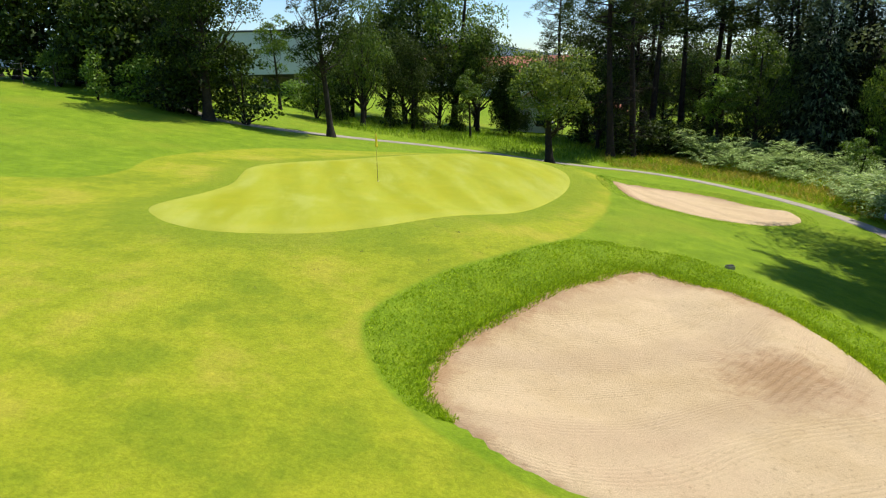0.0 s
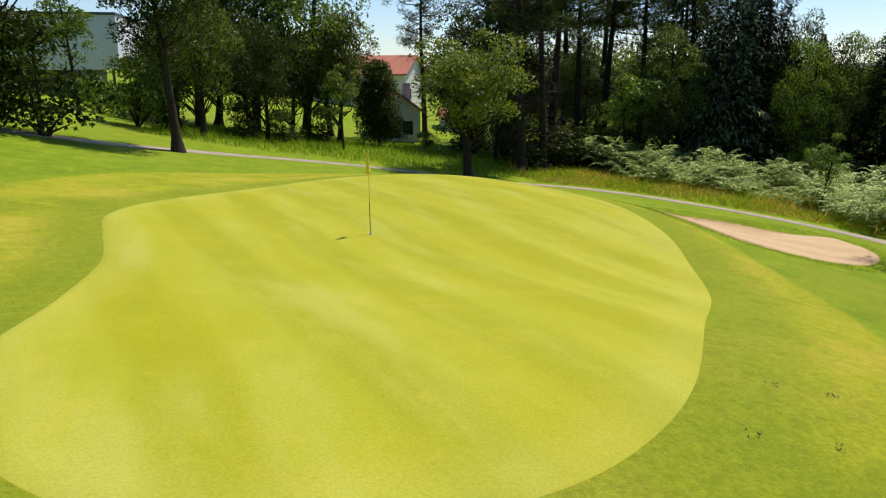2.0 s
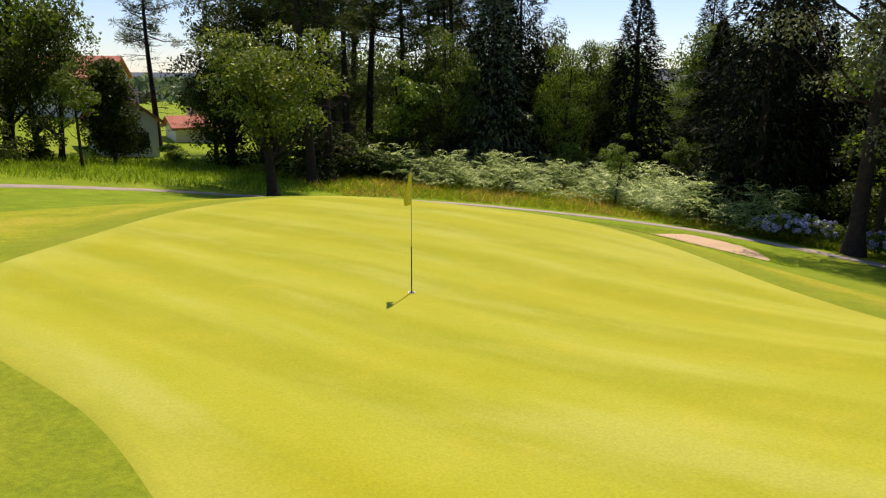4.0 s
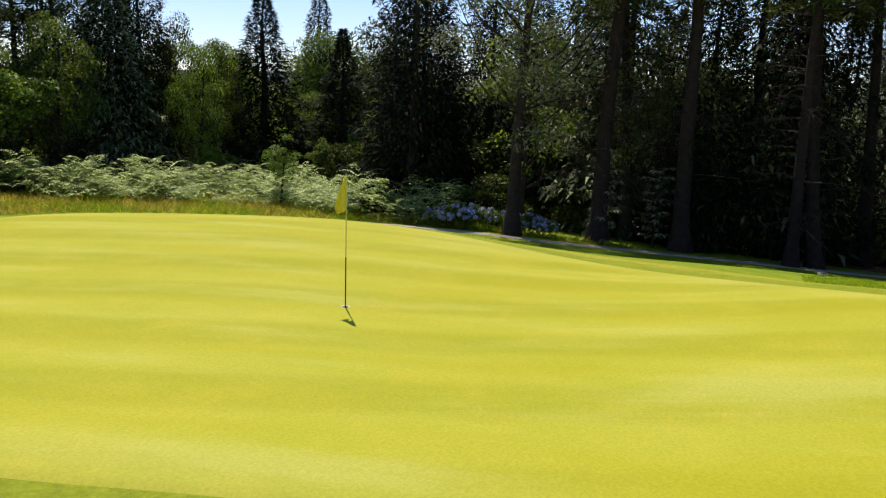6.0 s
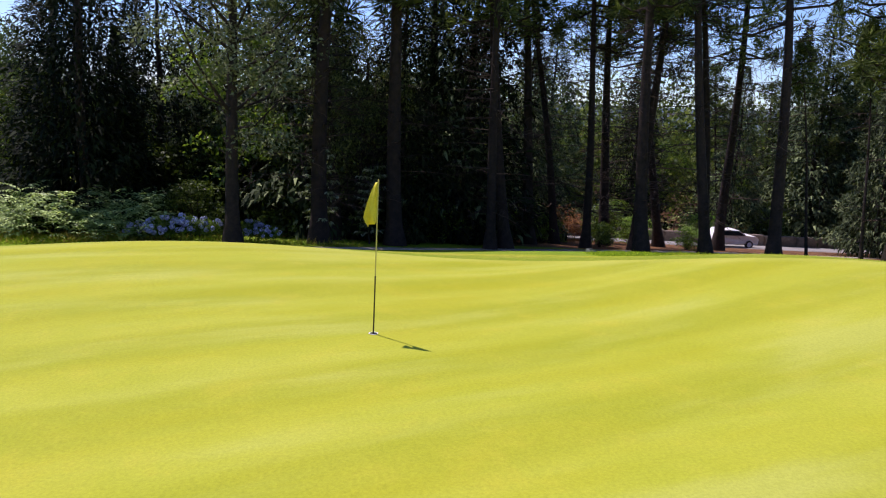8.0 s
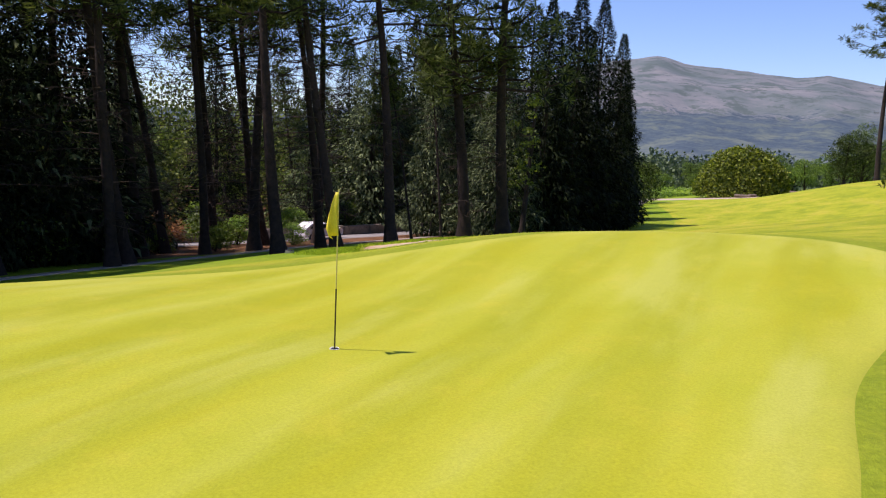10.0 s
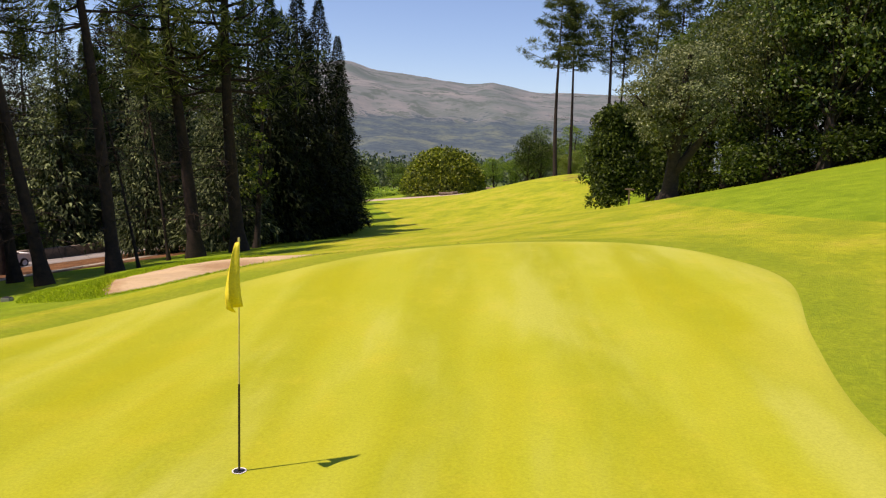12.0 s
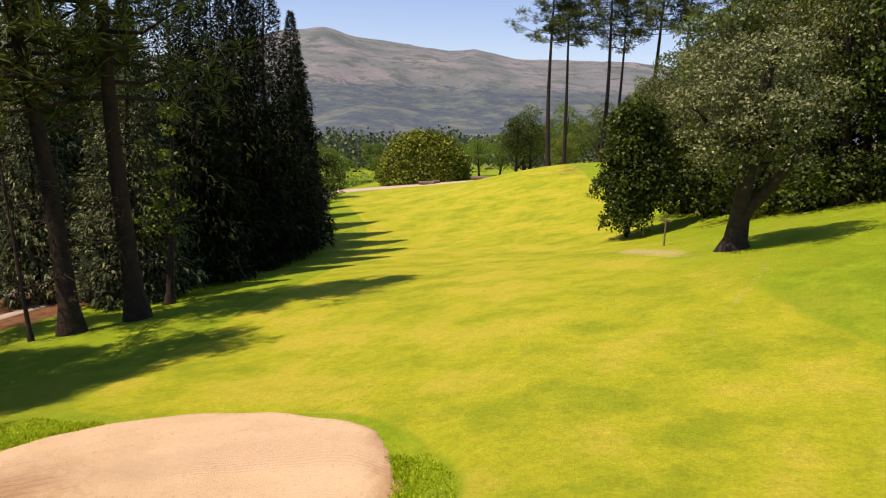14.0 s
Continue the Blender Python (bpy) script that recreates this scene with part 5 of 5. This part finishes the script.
def hills():
    """The heath-covered mountain across the valley, with distance haze mixed into its colours."""
    m = bpy.data.materials.new("heath")
    nt, p = nodes_of(m)
    co = place_coord(nt)
    sep = nt.nodes.new("ShaderNodeSeparateXYZ")
    nt.links.new(co, sep.inputs[0])
    a, b = noise_node(nt, 0.006, 8, 0.65, co), noise_node(nt, 0.05, 8, 0.8, co)
    # heath and wood tones are greyed and blued to paint in the haze
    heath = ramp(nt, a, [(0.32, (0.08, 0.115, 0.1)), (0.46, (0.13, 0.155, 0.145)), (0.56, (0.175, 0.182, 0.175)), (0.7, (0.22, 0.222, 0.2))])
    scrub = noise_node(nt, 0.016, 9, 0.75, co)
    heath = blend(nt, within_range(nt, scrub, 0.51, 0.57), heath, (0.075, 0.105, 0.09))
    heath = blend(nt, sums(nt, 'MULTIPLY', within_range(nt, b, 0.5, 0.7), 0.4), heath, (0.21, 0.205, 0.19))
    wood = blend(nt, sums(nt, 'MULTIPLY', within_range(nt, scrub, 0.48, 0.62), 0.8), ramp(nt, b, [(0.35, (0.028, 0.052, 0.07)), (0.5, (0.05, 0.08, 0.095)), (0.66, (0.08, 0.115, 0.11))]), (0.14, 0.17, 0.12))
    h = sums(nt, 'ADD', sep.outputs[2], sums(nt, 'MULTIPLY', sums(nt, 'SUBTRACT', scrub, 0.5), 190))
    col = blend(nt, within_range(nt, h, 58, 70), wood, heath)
    nt.links.new(col, p.inputs["Base Color"])
    p.inputs["Roughness"].default_value = 1.0
    return m


M_HAZY_HILL = hills()


def ridge(name, bearing0, bearing1, near, far, top, seed, label):
    nb, nr = 220, 26
    bb = np.radians(np.linspace(bearing0, bearing1, nb))
    rr = np.linspace(near, far, nr)
    B, R = np.meshgrid(bb, rr, indexing='ij')
    t = (R - near) / (far - near)
    deg = np.degrees(B)
    crest = top(deg)
    wig = np.array([[noise.noise(Vector((b * 9 + seed, r * 0.002, 0.3))) + 0.5 * noise.noise(Vector((b * 22 + seed, r * 0.005, 1.3))) + 0.22 * noise.noise(Vector((b * 70, r * 0.012, 2.3))) for r in rr] for b in bb])
    zz = -26 + crest[:, :] * smooth01(t * 1.05) ** 0.9 + wig * 0.075 * crest * np.sin(np.pi * np.clip(t * 0.9 + 0.05, 0, 1))
    v = np.stack([R * np.sin(B), R * np.cos(B), zz], -1).reshape(-1, 3)
    i = (np.arange(nb - 1)[:, None] * nr + np.arange(nr - 1)[None]).ravel()
    return tagged(new(name, mesh_of(name, v, np.stack([i, i + 1, i + nr + 1, i + nr], 1), M_HAZY_HILL, True)), label, "mountain", kind="structure")


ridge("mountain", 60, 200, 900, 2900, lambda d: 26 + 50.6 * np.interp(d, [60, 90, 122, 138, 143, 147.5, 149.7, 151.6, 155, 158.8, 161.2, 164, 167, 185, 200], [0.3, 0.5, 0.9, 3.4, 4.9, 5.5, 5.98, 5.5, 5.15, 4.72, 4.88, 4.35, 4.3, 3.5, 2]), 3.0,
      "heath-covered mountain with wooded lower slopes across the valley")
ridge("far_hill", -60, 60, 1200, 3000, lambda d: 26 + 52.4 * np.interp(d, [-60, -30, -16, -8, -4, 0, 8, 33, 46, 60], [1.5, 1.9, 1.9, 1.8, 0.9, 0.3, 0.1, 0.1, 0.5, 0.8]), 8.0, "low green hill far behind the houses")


# leaf greens greyed so that the valley haze is in the colour
M_HAZYWOOD = foliage("hazy_far_woods", (0.06, 0.1, 0.06), (0.22, 0.28, 0.14), (1.2, 1.3, 0.8), 0.7, 0.2, 0.1)


M_MIDWOOD = foliage("mixed_wood_leaves", (0.05, 0.08, 0.022), (0.21, 0.25, 0.065), (1.3, 1.4, 0.7), 0.6, 0.35, 0.1)


def valley_trees(seed, n, near, far, b0, b1, label, leaf=2.6, per=34, grow=1.0, mat=None):
    """Far woods: clumps of leaves, too many and too far to count."""
    g = np.random.default_rng(seed)
    b, r = np.radians(g.uniform(b0, b1, n)), near + (far - near) * g.random(n) ** 0.8
    x, y = r * np.sin(b), r * np.cos(b)
    z = bare(x, y)
    out = []
    tall = (3.0 + 3.5 * g.random(n))[:, None] * grow
    for k in range(per):
        w = sphere_ways(g, n)
        w[:, 2] = np.abs(w[:, 2])
        s = tall * (0.75 + 0.3 * g.random((n, 1)))
        out.append(leaves(np.column_stack([x, y, z]) + w * s * [1, 1, 1.7], w + g.normal(size=(n, 3)) * 0.5, w + g.normal(size=(n, 3)) * 0.5, leaf, leaf * 0.8))
    v, f = joined(out)
    tagged(new("valley_woods", mesh_of("valley_woods", v, f, mat or M_HAZYWOOD)), label, "woods", kind="stuff")


valley_trees(6, 1800, 190, 760, 140, 172, "distant woods and fields filling the valley", 1.1, 95)
valley_trees(7, 260, 130, 260, 20, 130, "distant trees behind the eastern wood")
valley_trees(11, 330, 72, 125, 84, 144, "mixed wood beyond the lane", 0.48, 300, 1.8, M_MIDWOOD)
valley_trees(12, 200, 80, 125, 36, 84, "mixed wood behind the ferns", 0.5, 230, 1.0, M_MIDWOOD)
valley_trees(13, 150, 78, 125, 14, 40, "mixed wood behind the pines", 0.55, 220, 1.25, M_MIDWOOD)
valley_trees(8, 300, 130, 220, -50, 20, "distant trees behind the houses", 1.6, 40, 0.5)


def vineyard():
    g = np.random.default_rng(9)
    out = []
    for k in range(9):
        n = 420
        t = g.random(n)
        x, y = 62 + 2.6 * k + 4 * t, -113 - 26 * t
        z = bare(x, y)
        w = sphere_ways(g, n)
        out.append(leaves(np.column_stack([x, y, z]) + w * [0.35, 0.35, 0.55] + [0, 0, 0.8], w, w + [0, 0, 0.5], 0.5, 0.4))
    v, f = joined(out)
    tagged(new("vineyard_rows", mesh_of("vineyard_rows", v, f, M_BRIGHT)), "rows of bright green vines beside the hedge", "vineyard", kind="stuff")


vineyard()

# ---- flag and hole ----
M_YELLOW = plain("yellow_cloth", (0.8, 0.66, 0.02), (0.9, 0.78, 0.05), 8, 0.7, 0, 0.3, 0.005, 60)
M_POLE_Y = plain("pale_yellow_fibreglass", (0.62, 0.56, 0.16), (0.7, 0.64, 0.22), 10, 0.4, 0, 0.05, 0.001)
M_POLE_D = plain("dark_fibreglass", (0.03, 0.025, 0.02), (0.06, 0.05, 0.03), 10, 0.4, 0, 0.05, 0.001)
M_WHITE = plain("white_paint", (0.76, 0.76, 0.74), (0.84, 0.84, 0.82), 2, 0.6, 0, 0.1, 0.004)
M_BLACK = plain("black_plastic_and_hole_shade", (0.01, 0.01, 0.01), (0.03, 0.03, 0.03), 5, 0.6)
flag = tagged(new("flagstick"), "thin flagstick with a limp yellow triangular flag", "golf flag")
flag.location = (0, 0, z_at(0, 0) + 0.03)
bm = bmesh.new()
rod(bm, (0, 0, -0.1), (0, 0, 0.82), 0.011, 0.0105)
part("lower_pole", bm, M_POLE_D, flag, "dark lower pole")
bm = bmesh.new()
rod(bm, (0, 0, 0.82), (0, 0, 2.1), 0.0085, 0.007)
rod(bm, (0, 0, 2.09), (0, 0, 2.13), 0.011, 0.009)
part("upper_pole", bm, M_POLE_Y, flag, "thin yellowish upper pole")
nu, nv = 9, 15
fv, ff = [], []
for j in range(nv):
    t = j / (nv - 1)
    wdt = (0.03 + 0.19 * t ** 0.8) * (1.0 if t < 0.8 else 1 - 2.2 * (t - 0.8))
    for i in range(nu):
        s = i / (nu - 1)
        fold = (0.02 + 0.05 * t) * math.sin(s * 8 + t * 2.0) * min(1.0, 3 * s)
        fv.append((-0.2 * s * wdt + 0.9 * fold, s * wdt + 0.2 * fold, 2.09 - t * 0.53 - 0.06 * s * t))
for j in range(nv - 1):
    for i in range(nu - 1):
        a = j * nu + i
        ff.append((a, a + 1, a + nu + 1, a + nu))
cloth = child("flag_cloth", mesh_of("flag_cloth", fv, ff, M_YELLOW, True), flag, "limp bright yellow cloth")
sol = cloth.modifiers.new("thick", 'SOLIDIFY')
sol.thickness = 0.004
cup = tagged(new("hole_cup"), "hole cup with a pale rim in the green", "golf hole")
cup.location = (0, 0, z_at(0, 0) + 0.03)
bm = bmesh.new()
# no hole is cut: a flat black disc paints the shade inside it
bmesh.ops.create_circle(bm, cap_ends=True, segments=28, radius=0.054, matrix=Matrix.Translation((0, 0, 0.004)))
part("hole_shade_disc", bm, M_BLACK, cup, "flat black disc for the shade inside the hole")
ring = [(math.cos(a) * r, math.sin(a) * r, zz) for r, zz in ((0.054, 0.006), (0.066, 0.007)) for a in np.linspace(0, 2 * math.pi, 28, endpoint=False)]
child("rim", mesh_of("rim", ring, [(i, (i + 1) % 28, 28 + (i + 1) % 28, 28 + i) for i in range(28)], M_WHITE), cup, "thin white rim")

# ---- buildings ----
M_WALL = plain("white_render", (0.7, 0.7, 0.69), (0.8, 0.8, 0.79), 0.6, 0.85, 0, 0.15, 0.01)
M_CLAD = plain("pale_grey_cladding", (0.62, 0.67, 0.76), (0.7, 0.75, 0.84), 0.3, 0.6, 0, 0.1, 0.01)
M_TILE = plain("red_roof_tiles", (0.36, 0.11, 0.06), (0.52, 0.2, 0.11), 2.0, 0.85, 0, 0.6, 0.04, 12)
M_TRIM = plain("dark_metal_trim", (0.04, 0.05, 0.06), (0.08, 0.09, 0.1), 3, 0.5)
M_GLASS = bpy.data.materials.new("dark_window_glass")
nt, gp = nodes_of(M_GLASS)
gp.inputs["Base Color"].default_value = (0.03, 0.04, 0.05, 1)
gp.inputs["Roughness"].default_value = 0.05
club = tagged(new("clubhouse"), "modern pale grey box building raised over a glazed ground floor", "building")
club.matrix_basis = pose(-23.5, 61, bare(np.array([-24.0]), np.array([61.0]))[0], 0, 0, 6)
part("upper_wall", boxed(-46, 0, 0, 18, 3.3, 8.6), M_CLAD, club)
part("roof_edge", boxed(-46.1, 0.1, -0.1, 18.1, 8.6, 8.85), M_TRIM, club, "dark roof edging")
part("lower_wall", boxed(-44, -4.5, 3.2, 16, -1.5, 3.3), M_TRIM, club, "recessed dark lower storey")
for k in range(11):
    win = part("window", boxed(-43 + 3.5 * k, -40.2 + 3.5 * k, 3.12, 3.2, 0.2, 2.9), M_GLASS, club)
    part("frame", boxed(-43.06 + 3.5 * k, -43.0 + 3.5 * k, 3.06, 3.2, 0.1, 3.0), M_TRIM, win)
for k in range(7):
    bm = bmesh.new()
    rod(bm, (-0.8 - 7 * k, 0.8, -1.5), (-0.8 - 7 * k, 0.8, 3.3), 0.14, 0.14, 12)
    part("column", bm, M_TRIM, club)


def gable_house(x, y, turn, wide, deep, eaves, rise, label, base=None):
    root = tagged(new("house"), label, "house")
    root.matrix_basis = pose(x, y, z_at(x, y) - 0.3 if base is None else base, 0, 0, turn)
    w, d = wide / 2, deep / 2
    bm = bmesh.new()
    vs = [bm.verts.new(p) for p in ((-w, -d, -1), (w, -d, -1), (w, -d, eaves), (0, -d, eaves + rise), (-w, -d, eaves), (-w, d, -1), (w, d, -1), (w, d, eaves), (0, d, eaves + rise), (-w, d, eaves))]
    for q in ((0, 1, 2, 3, 4), (9, 8, 7, 6, 5), (0, 4, 9, 5), (1, 6, 7, 2)):
        bm.faces.new([vs[i] for i in q])
    part("wall", bm, M_WALL, root)
    for s in (-1, 1):
        bm = bmesh.new()
        o, th = 0.45, 0.2
        k = rise / w
        a = [(0, eaves + rise + 0.03), (s * (w + o), eaves - k * o + 0.03), (s * (w + o), eaves - k * o + 0.03 + th), (0, eaves + rise + 0.03 + th)]
        front, rear = [bm.verts.new((px, -d - o, pz)) for px, pz in a], [bm.verts.new((px, d + o, pz)) for px, pz in a]
        bm.faces.new(front)
        bm.faces.new(rear[::-1])
        for i in range(4):
            bm.faces.new((front[i], rear[i], rear[(i + 1) % 4], front[(i + 1) % 4]))
        part("roof", bm, M_TILE, root, "red clay tile roof")
    bm = boxed(w * 0.35, w * 0.35 + 0.8, -0.4, 0.4, eaves + rise * 0.3, eaves + rise + 0.9, 0.03)
    part("chimney", bm, M_WALL, root)
    for wx in (-w * 0.5, w * 0.45):
        win = part("window", boxed(wx - 0.5, wx + 0.5, -d - 0.03, -d + 0.1, 0.9, 2.2), M_GLASS, root)
        bm = bmesh.new()
        for q in ((-0.58, -0.5, 0.82, 2.28), (0.5, 0.58, 0.82, 2.28), (-0.5, 0.5, 2.2, 2.28), (-0.5, 0.5, 0.82, 0.9)):
            box(bm, wx + q[0], wx + q[1], -d - 0.06, -d + 0.05, q[2], q[3])
        part("frame", bm, M_WHITE, win)
    return root


gable_house(4.0, 57, 0, 4.4, 8, 3.2, 1.6, "small white gabled house with a red tile roof")
gable_house(12.6, 67, 90, 4.6, 5, 1.7, 0.9, "low white outbuilding with a red tile roof")
gable_house(1.5, 88, 70, 11, 15, 4.2, 2.3, "large white house with a red hipped tile roof")
gable_house(-12, 92, 20, 9, 12, 4.4, 2.4, "white house with a red tile roof behind the trees")

# ---- lane side: car, wall, posts ----


def car():
    root = tagged(new("car"), "small white parked hatchback on the lane", "car")
    root.matrix_basis = pose(44.8, -30.0, z_at(44.8, -30.0) + 0.06, 0, 0, 92)
    body = [(-2.0, 0.35), (-2.05, 0.75), (-1.85, 0.95), (-1.0, 1.02), (-0.35, 1.42), (1.2, 1.46), (1.85, 1.05), (2.0, 0.8), (1.98, 0.35)]
    bm = bmesh.new()
    rows = []
    for yy, k in ((-0.82, 0.93), (-0.86, 1.0), (0.86, 1.0), (0.82, 0.93)):
        rows.append([bm.verts.new((px * (0.985 if k < 1 else 1), yy * (1 if pz < 1.0 else 0.84), pz * (0.99 if k < 1 else 1))) for px, pz in body])
    for a, b in zip(rows, rows[1:]):
        for i in range(len(body)):
            j = (i + 1) % len(body)
            bm.faces.new((a[i], a[j], b[j], b[i]))
    bm.faces.new(rows[0])
    bm.faces.new(rows[-1][::-1])
    part("body", bm, M_WHITE, root)
    for s in (-1, 1):
        bm = bmesh.new()
        q = [bm.verts.new(p) for p in ((-0.85, s * 0.862, 1.03), (1.5, s * 0.862, 1.05), (1.1, s * 0.76, 1.38), (-0.3, s * 0.76, 1.36))]
        bm.faces.new(q)
        bmesh.ops.solidify(bm, geom=bm.faces[:], thickness=0.02)
        part("side_window", bm, M_GLASS, root)
        for wx in (-1.25, 1.25):
            bm = bmesh.new()
            rod(bm, (wx, s * 0.72, 0.32), (wx, s * 0.9, 0.32), 0.32, 0.32, 20)
            wheel = part("wheel", bm, M_BLACK, root)
            bm = bmesh.new()
            rod(bm, (wx, s * 0.9, 0.32), (wx, s * 0.915, 0.32), 0.2, 0.18, 16)
            part("rim", bm, M_CLAD, wheel)
    bm = bmesh.new()
    q = [bm.verts.new(p) for p in ((-1.02, -0.72, 1.05), (-1.02, 0.72, 1.05), (-0.4, 0.66, 1.41), (-0.4, -0.66, 1.41))]
    bm.faces.new(q)
    bmesh.ops.solidify(bm, geom=bm.faces[:], thickness=0.03)
    part("windscreen", bm, M_GLASS, root)


car()
M_STONE = plain("rough_stone", (0.16, 0.12, 0.09), (0.34, 0.27, 0.21), 2.5, 0.95, 0, 0.8, 0.05, 9)
M_WOOD = plain("weathered_wood", (0.12, 0.085, 0.055), (0.24, 0.18, 0.12), 4, 0.85, 0, 0.4, 0.01)
M_STEEL = plain("grey_steel", (0.3, 0.3, 0.3), (0.42, 0.42, 0.42), 4, 0.5, 0.6, 0.1, 0.002)
wall = tagged(new("lane_wall"), "low brownish stone wall along the far side of the lane", "wall")
for k in range(26):
    y0 = -14 - 3.0 * k
    xx = float(np.interp(-y0, [14, 34, 45, 58, 70, 92], [48.6, 48.2, 47.8, 47.8, 49.3, 55.4]))
    zz = z_at(xx, y0)
    part("wall_section", boxed(xx - 0.25, xx + 0.25, y0 - 2.98, y0, zz - 0.4, zz + 0.9 + 0.04 * math.sin(k * 2.3), 0.05), M_STONE, wall)
fence = tagged(new("wire_fence"), "simple post and wire fence at the top of the grassy slope", "fence")
prev = None
for k in range(9):
    fx, fy = -34.5 + 1.9 * k, 18.2 + 1.0 * k
    fz = z_at(fx, fy)
    bm = bmesh.new()
    rod(bm, (fx, fy, fz - 0.2), (fx, fy, fz + 1.6), 0.045, 0.04, 8)
    part("post", bm, M_WOOD, fence)
    if prev:
        for hh in (0.6, 1.1, 1.5):
            bm = bmesh.new()
            rod(bm, (prev[0], prev[1], prev[2] + hh), (fx, fy, fz + hh), 0.006, 0.006, 5)
            part("wire", bm, M_STEEL, fence)
    prev = (fx, fy, fz)
post = tagged(new("marker_post"), "slim wooden marker post with a small crosspiece in the grass", "post")
px, py = 3.4, -47.0
pz = z_at(px, py)
bm = bmesh.new()
rod(bm, (px, py, pz - 0.2), (px, py, pz + 1.45), 0.05, 0.045, 10)
part("shaft", bm, M_WOOD, post)
part("crosspiece", boxed(px - 0.32, px + 0.32, py - 0.03, py + 0.03, pz + 1.3, pz + 1.42, 0.01), M_WOOD, post)
for bx, by, turn, ln in ((47.2, -119.6, 20, 2.6), (37.6, -119.8, 5, 3.4), (46.2, -121.2, 60, 1.4)):
    log = tagged(new("log"), "weathered log lying beside the gravel track", "log", "logs by the track")
    log.matrix_basis = pose(bx, by, z_at(bx, by) + 0.3, 0, 90, turn)
    bm = bmesh.new()
    rod(bm, (0, 0, -ln / 2), (0, 0, ln / 2), 0.34, 0.3, 12)
    part("wood", bm, M_WOOD, log)
bx, by = 13.4, -7.6
drain = tagged(new("sprinkler_box"), "small grey sprinkler cover set in the grass", "sprinkler cover")
drain.matrix_basis = pose(bx, by, z_at(bx, by), 0, 0, 20)
part("casing", boxed(-0.13, 0.13, -0.1, 0.1, -0.1, 0.1, 0.02), M_STEEL, drain)
part("lid", boxed(-0.1, 0.1, -0.07, 0.07, 0.1, 0.115, 0.005), M_BLACK, drain, "dark lid")
# loose turf, twigs and fallen leaves on the apron
g = np.random.default_rng(21)
pts = np.column_stack([g.uniform(1.5, 6.2, 26), g.uniform(-16.5, -8.5, 26)])
pts = pts[(signed(pts[:, 0], pts[:, 1], GREEN) > 0.6) & (signed(pts[:, 0], pts[:, 1], FAIRWAY) < -0.3)]
n = len(pts)
base = np.column_stack([pts, ground_z(pts[:, 0], pts[:, 1]) + 0.015])
a = g.random(n) * 6.28
bits = []
for k in range(6):
    off = np.column_stack([g.normal(size=n) * 0.07, g.normal(size=n) * 0.05, g.random(n) * 0.015])
    bits.append(leaves(base + off, np.column_stack([np.cos(a), np.sin(a), 0.15 * g.normal(size=n)]) + g.normal(size=(n, 3)) * [0.4, 0.4, 0.1], np.array([0, 0, 1.0]) + g.normal(size=(n, 3)) * 0.3, 0.07, 0.016))
v, f = joined(bits)
tagged(new("turf_scraps", mesh_of("turf_scraps", v, f, M_DEADTWIG)), "dry scraps of turf and twigs on the apron", "debris", kind="stuff")
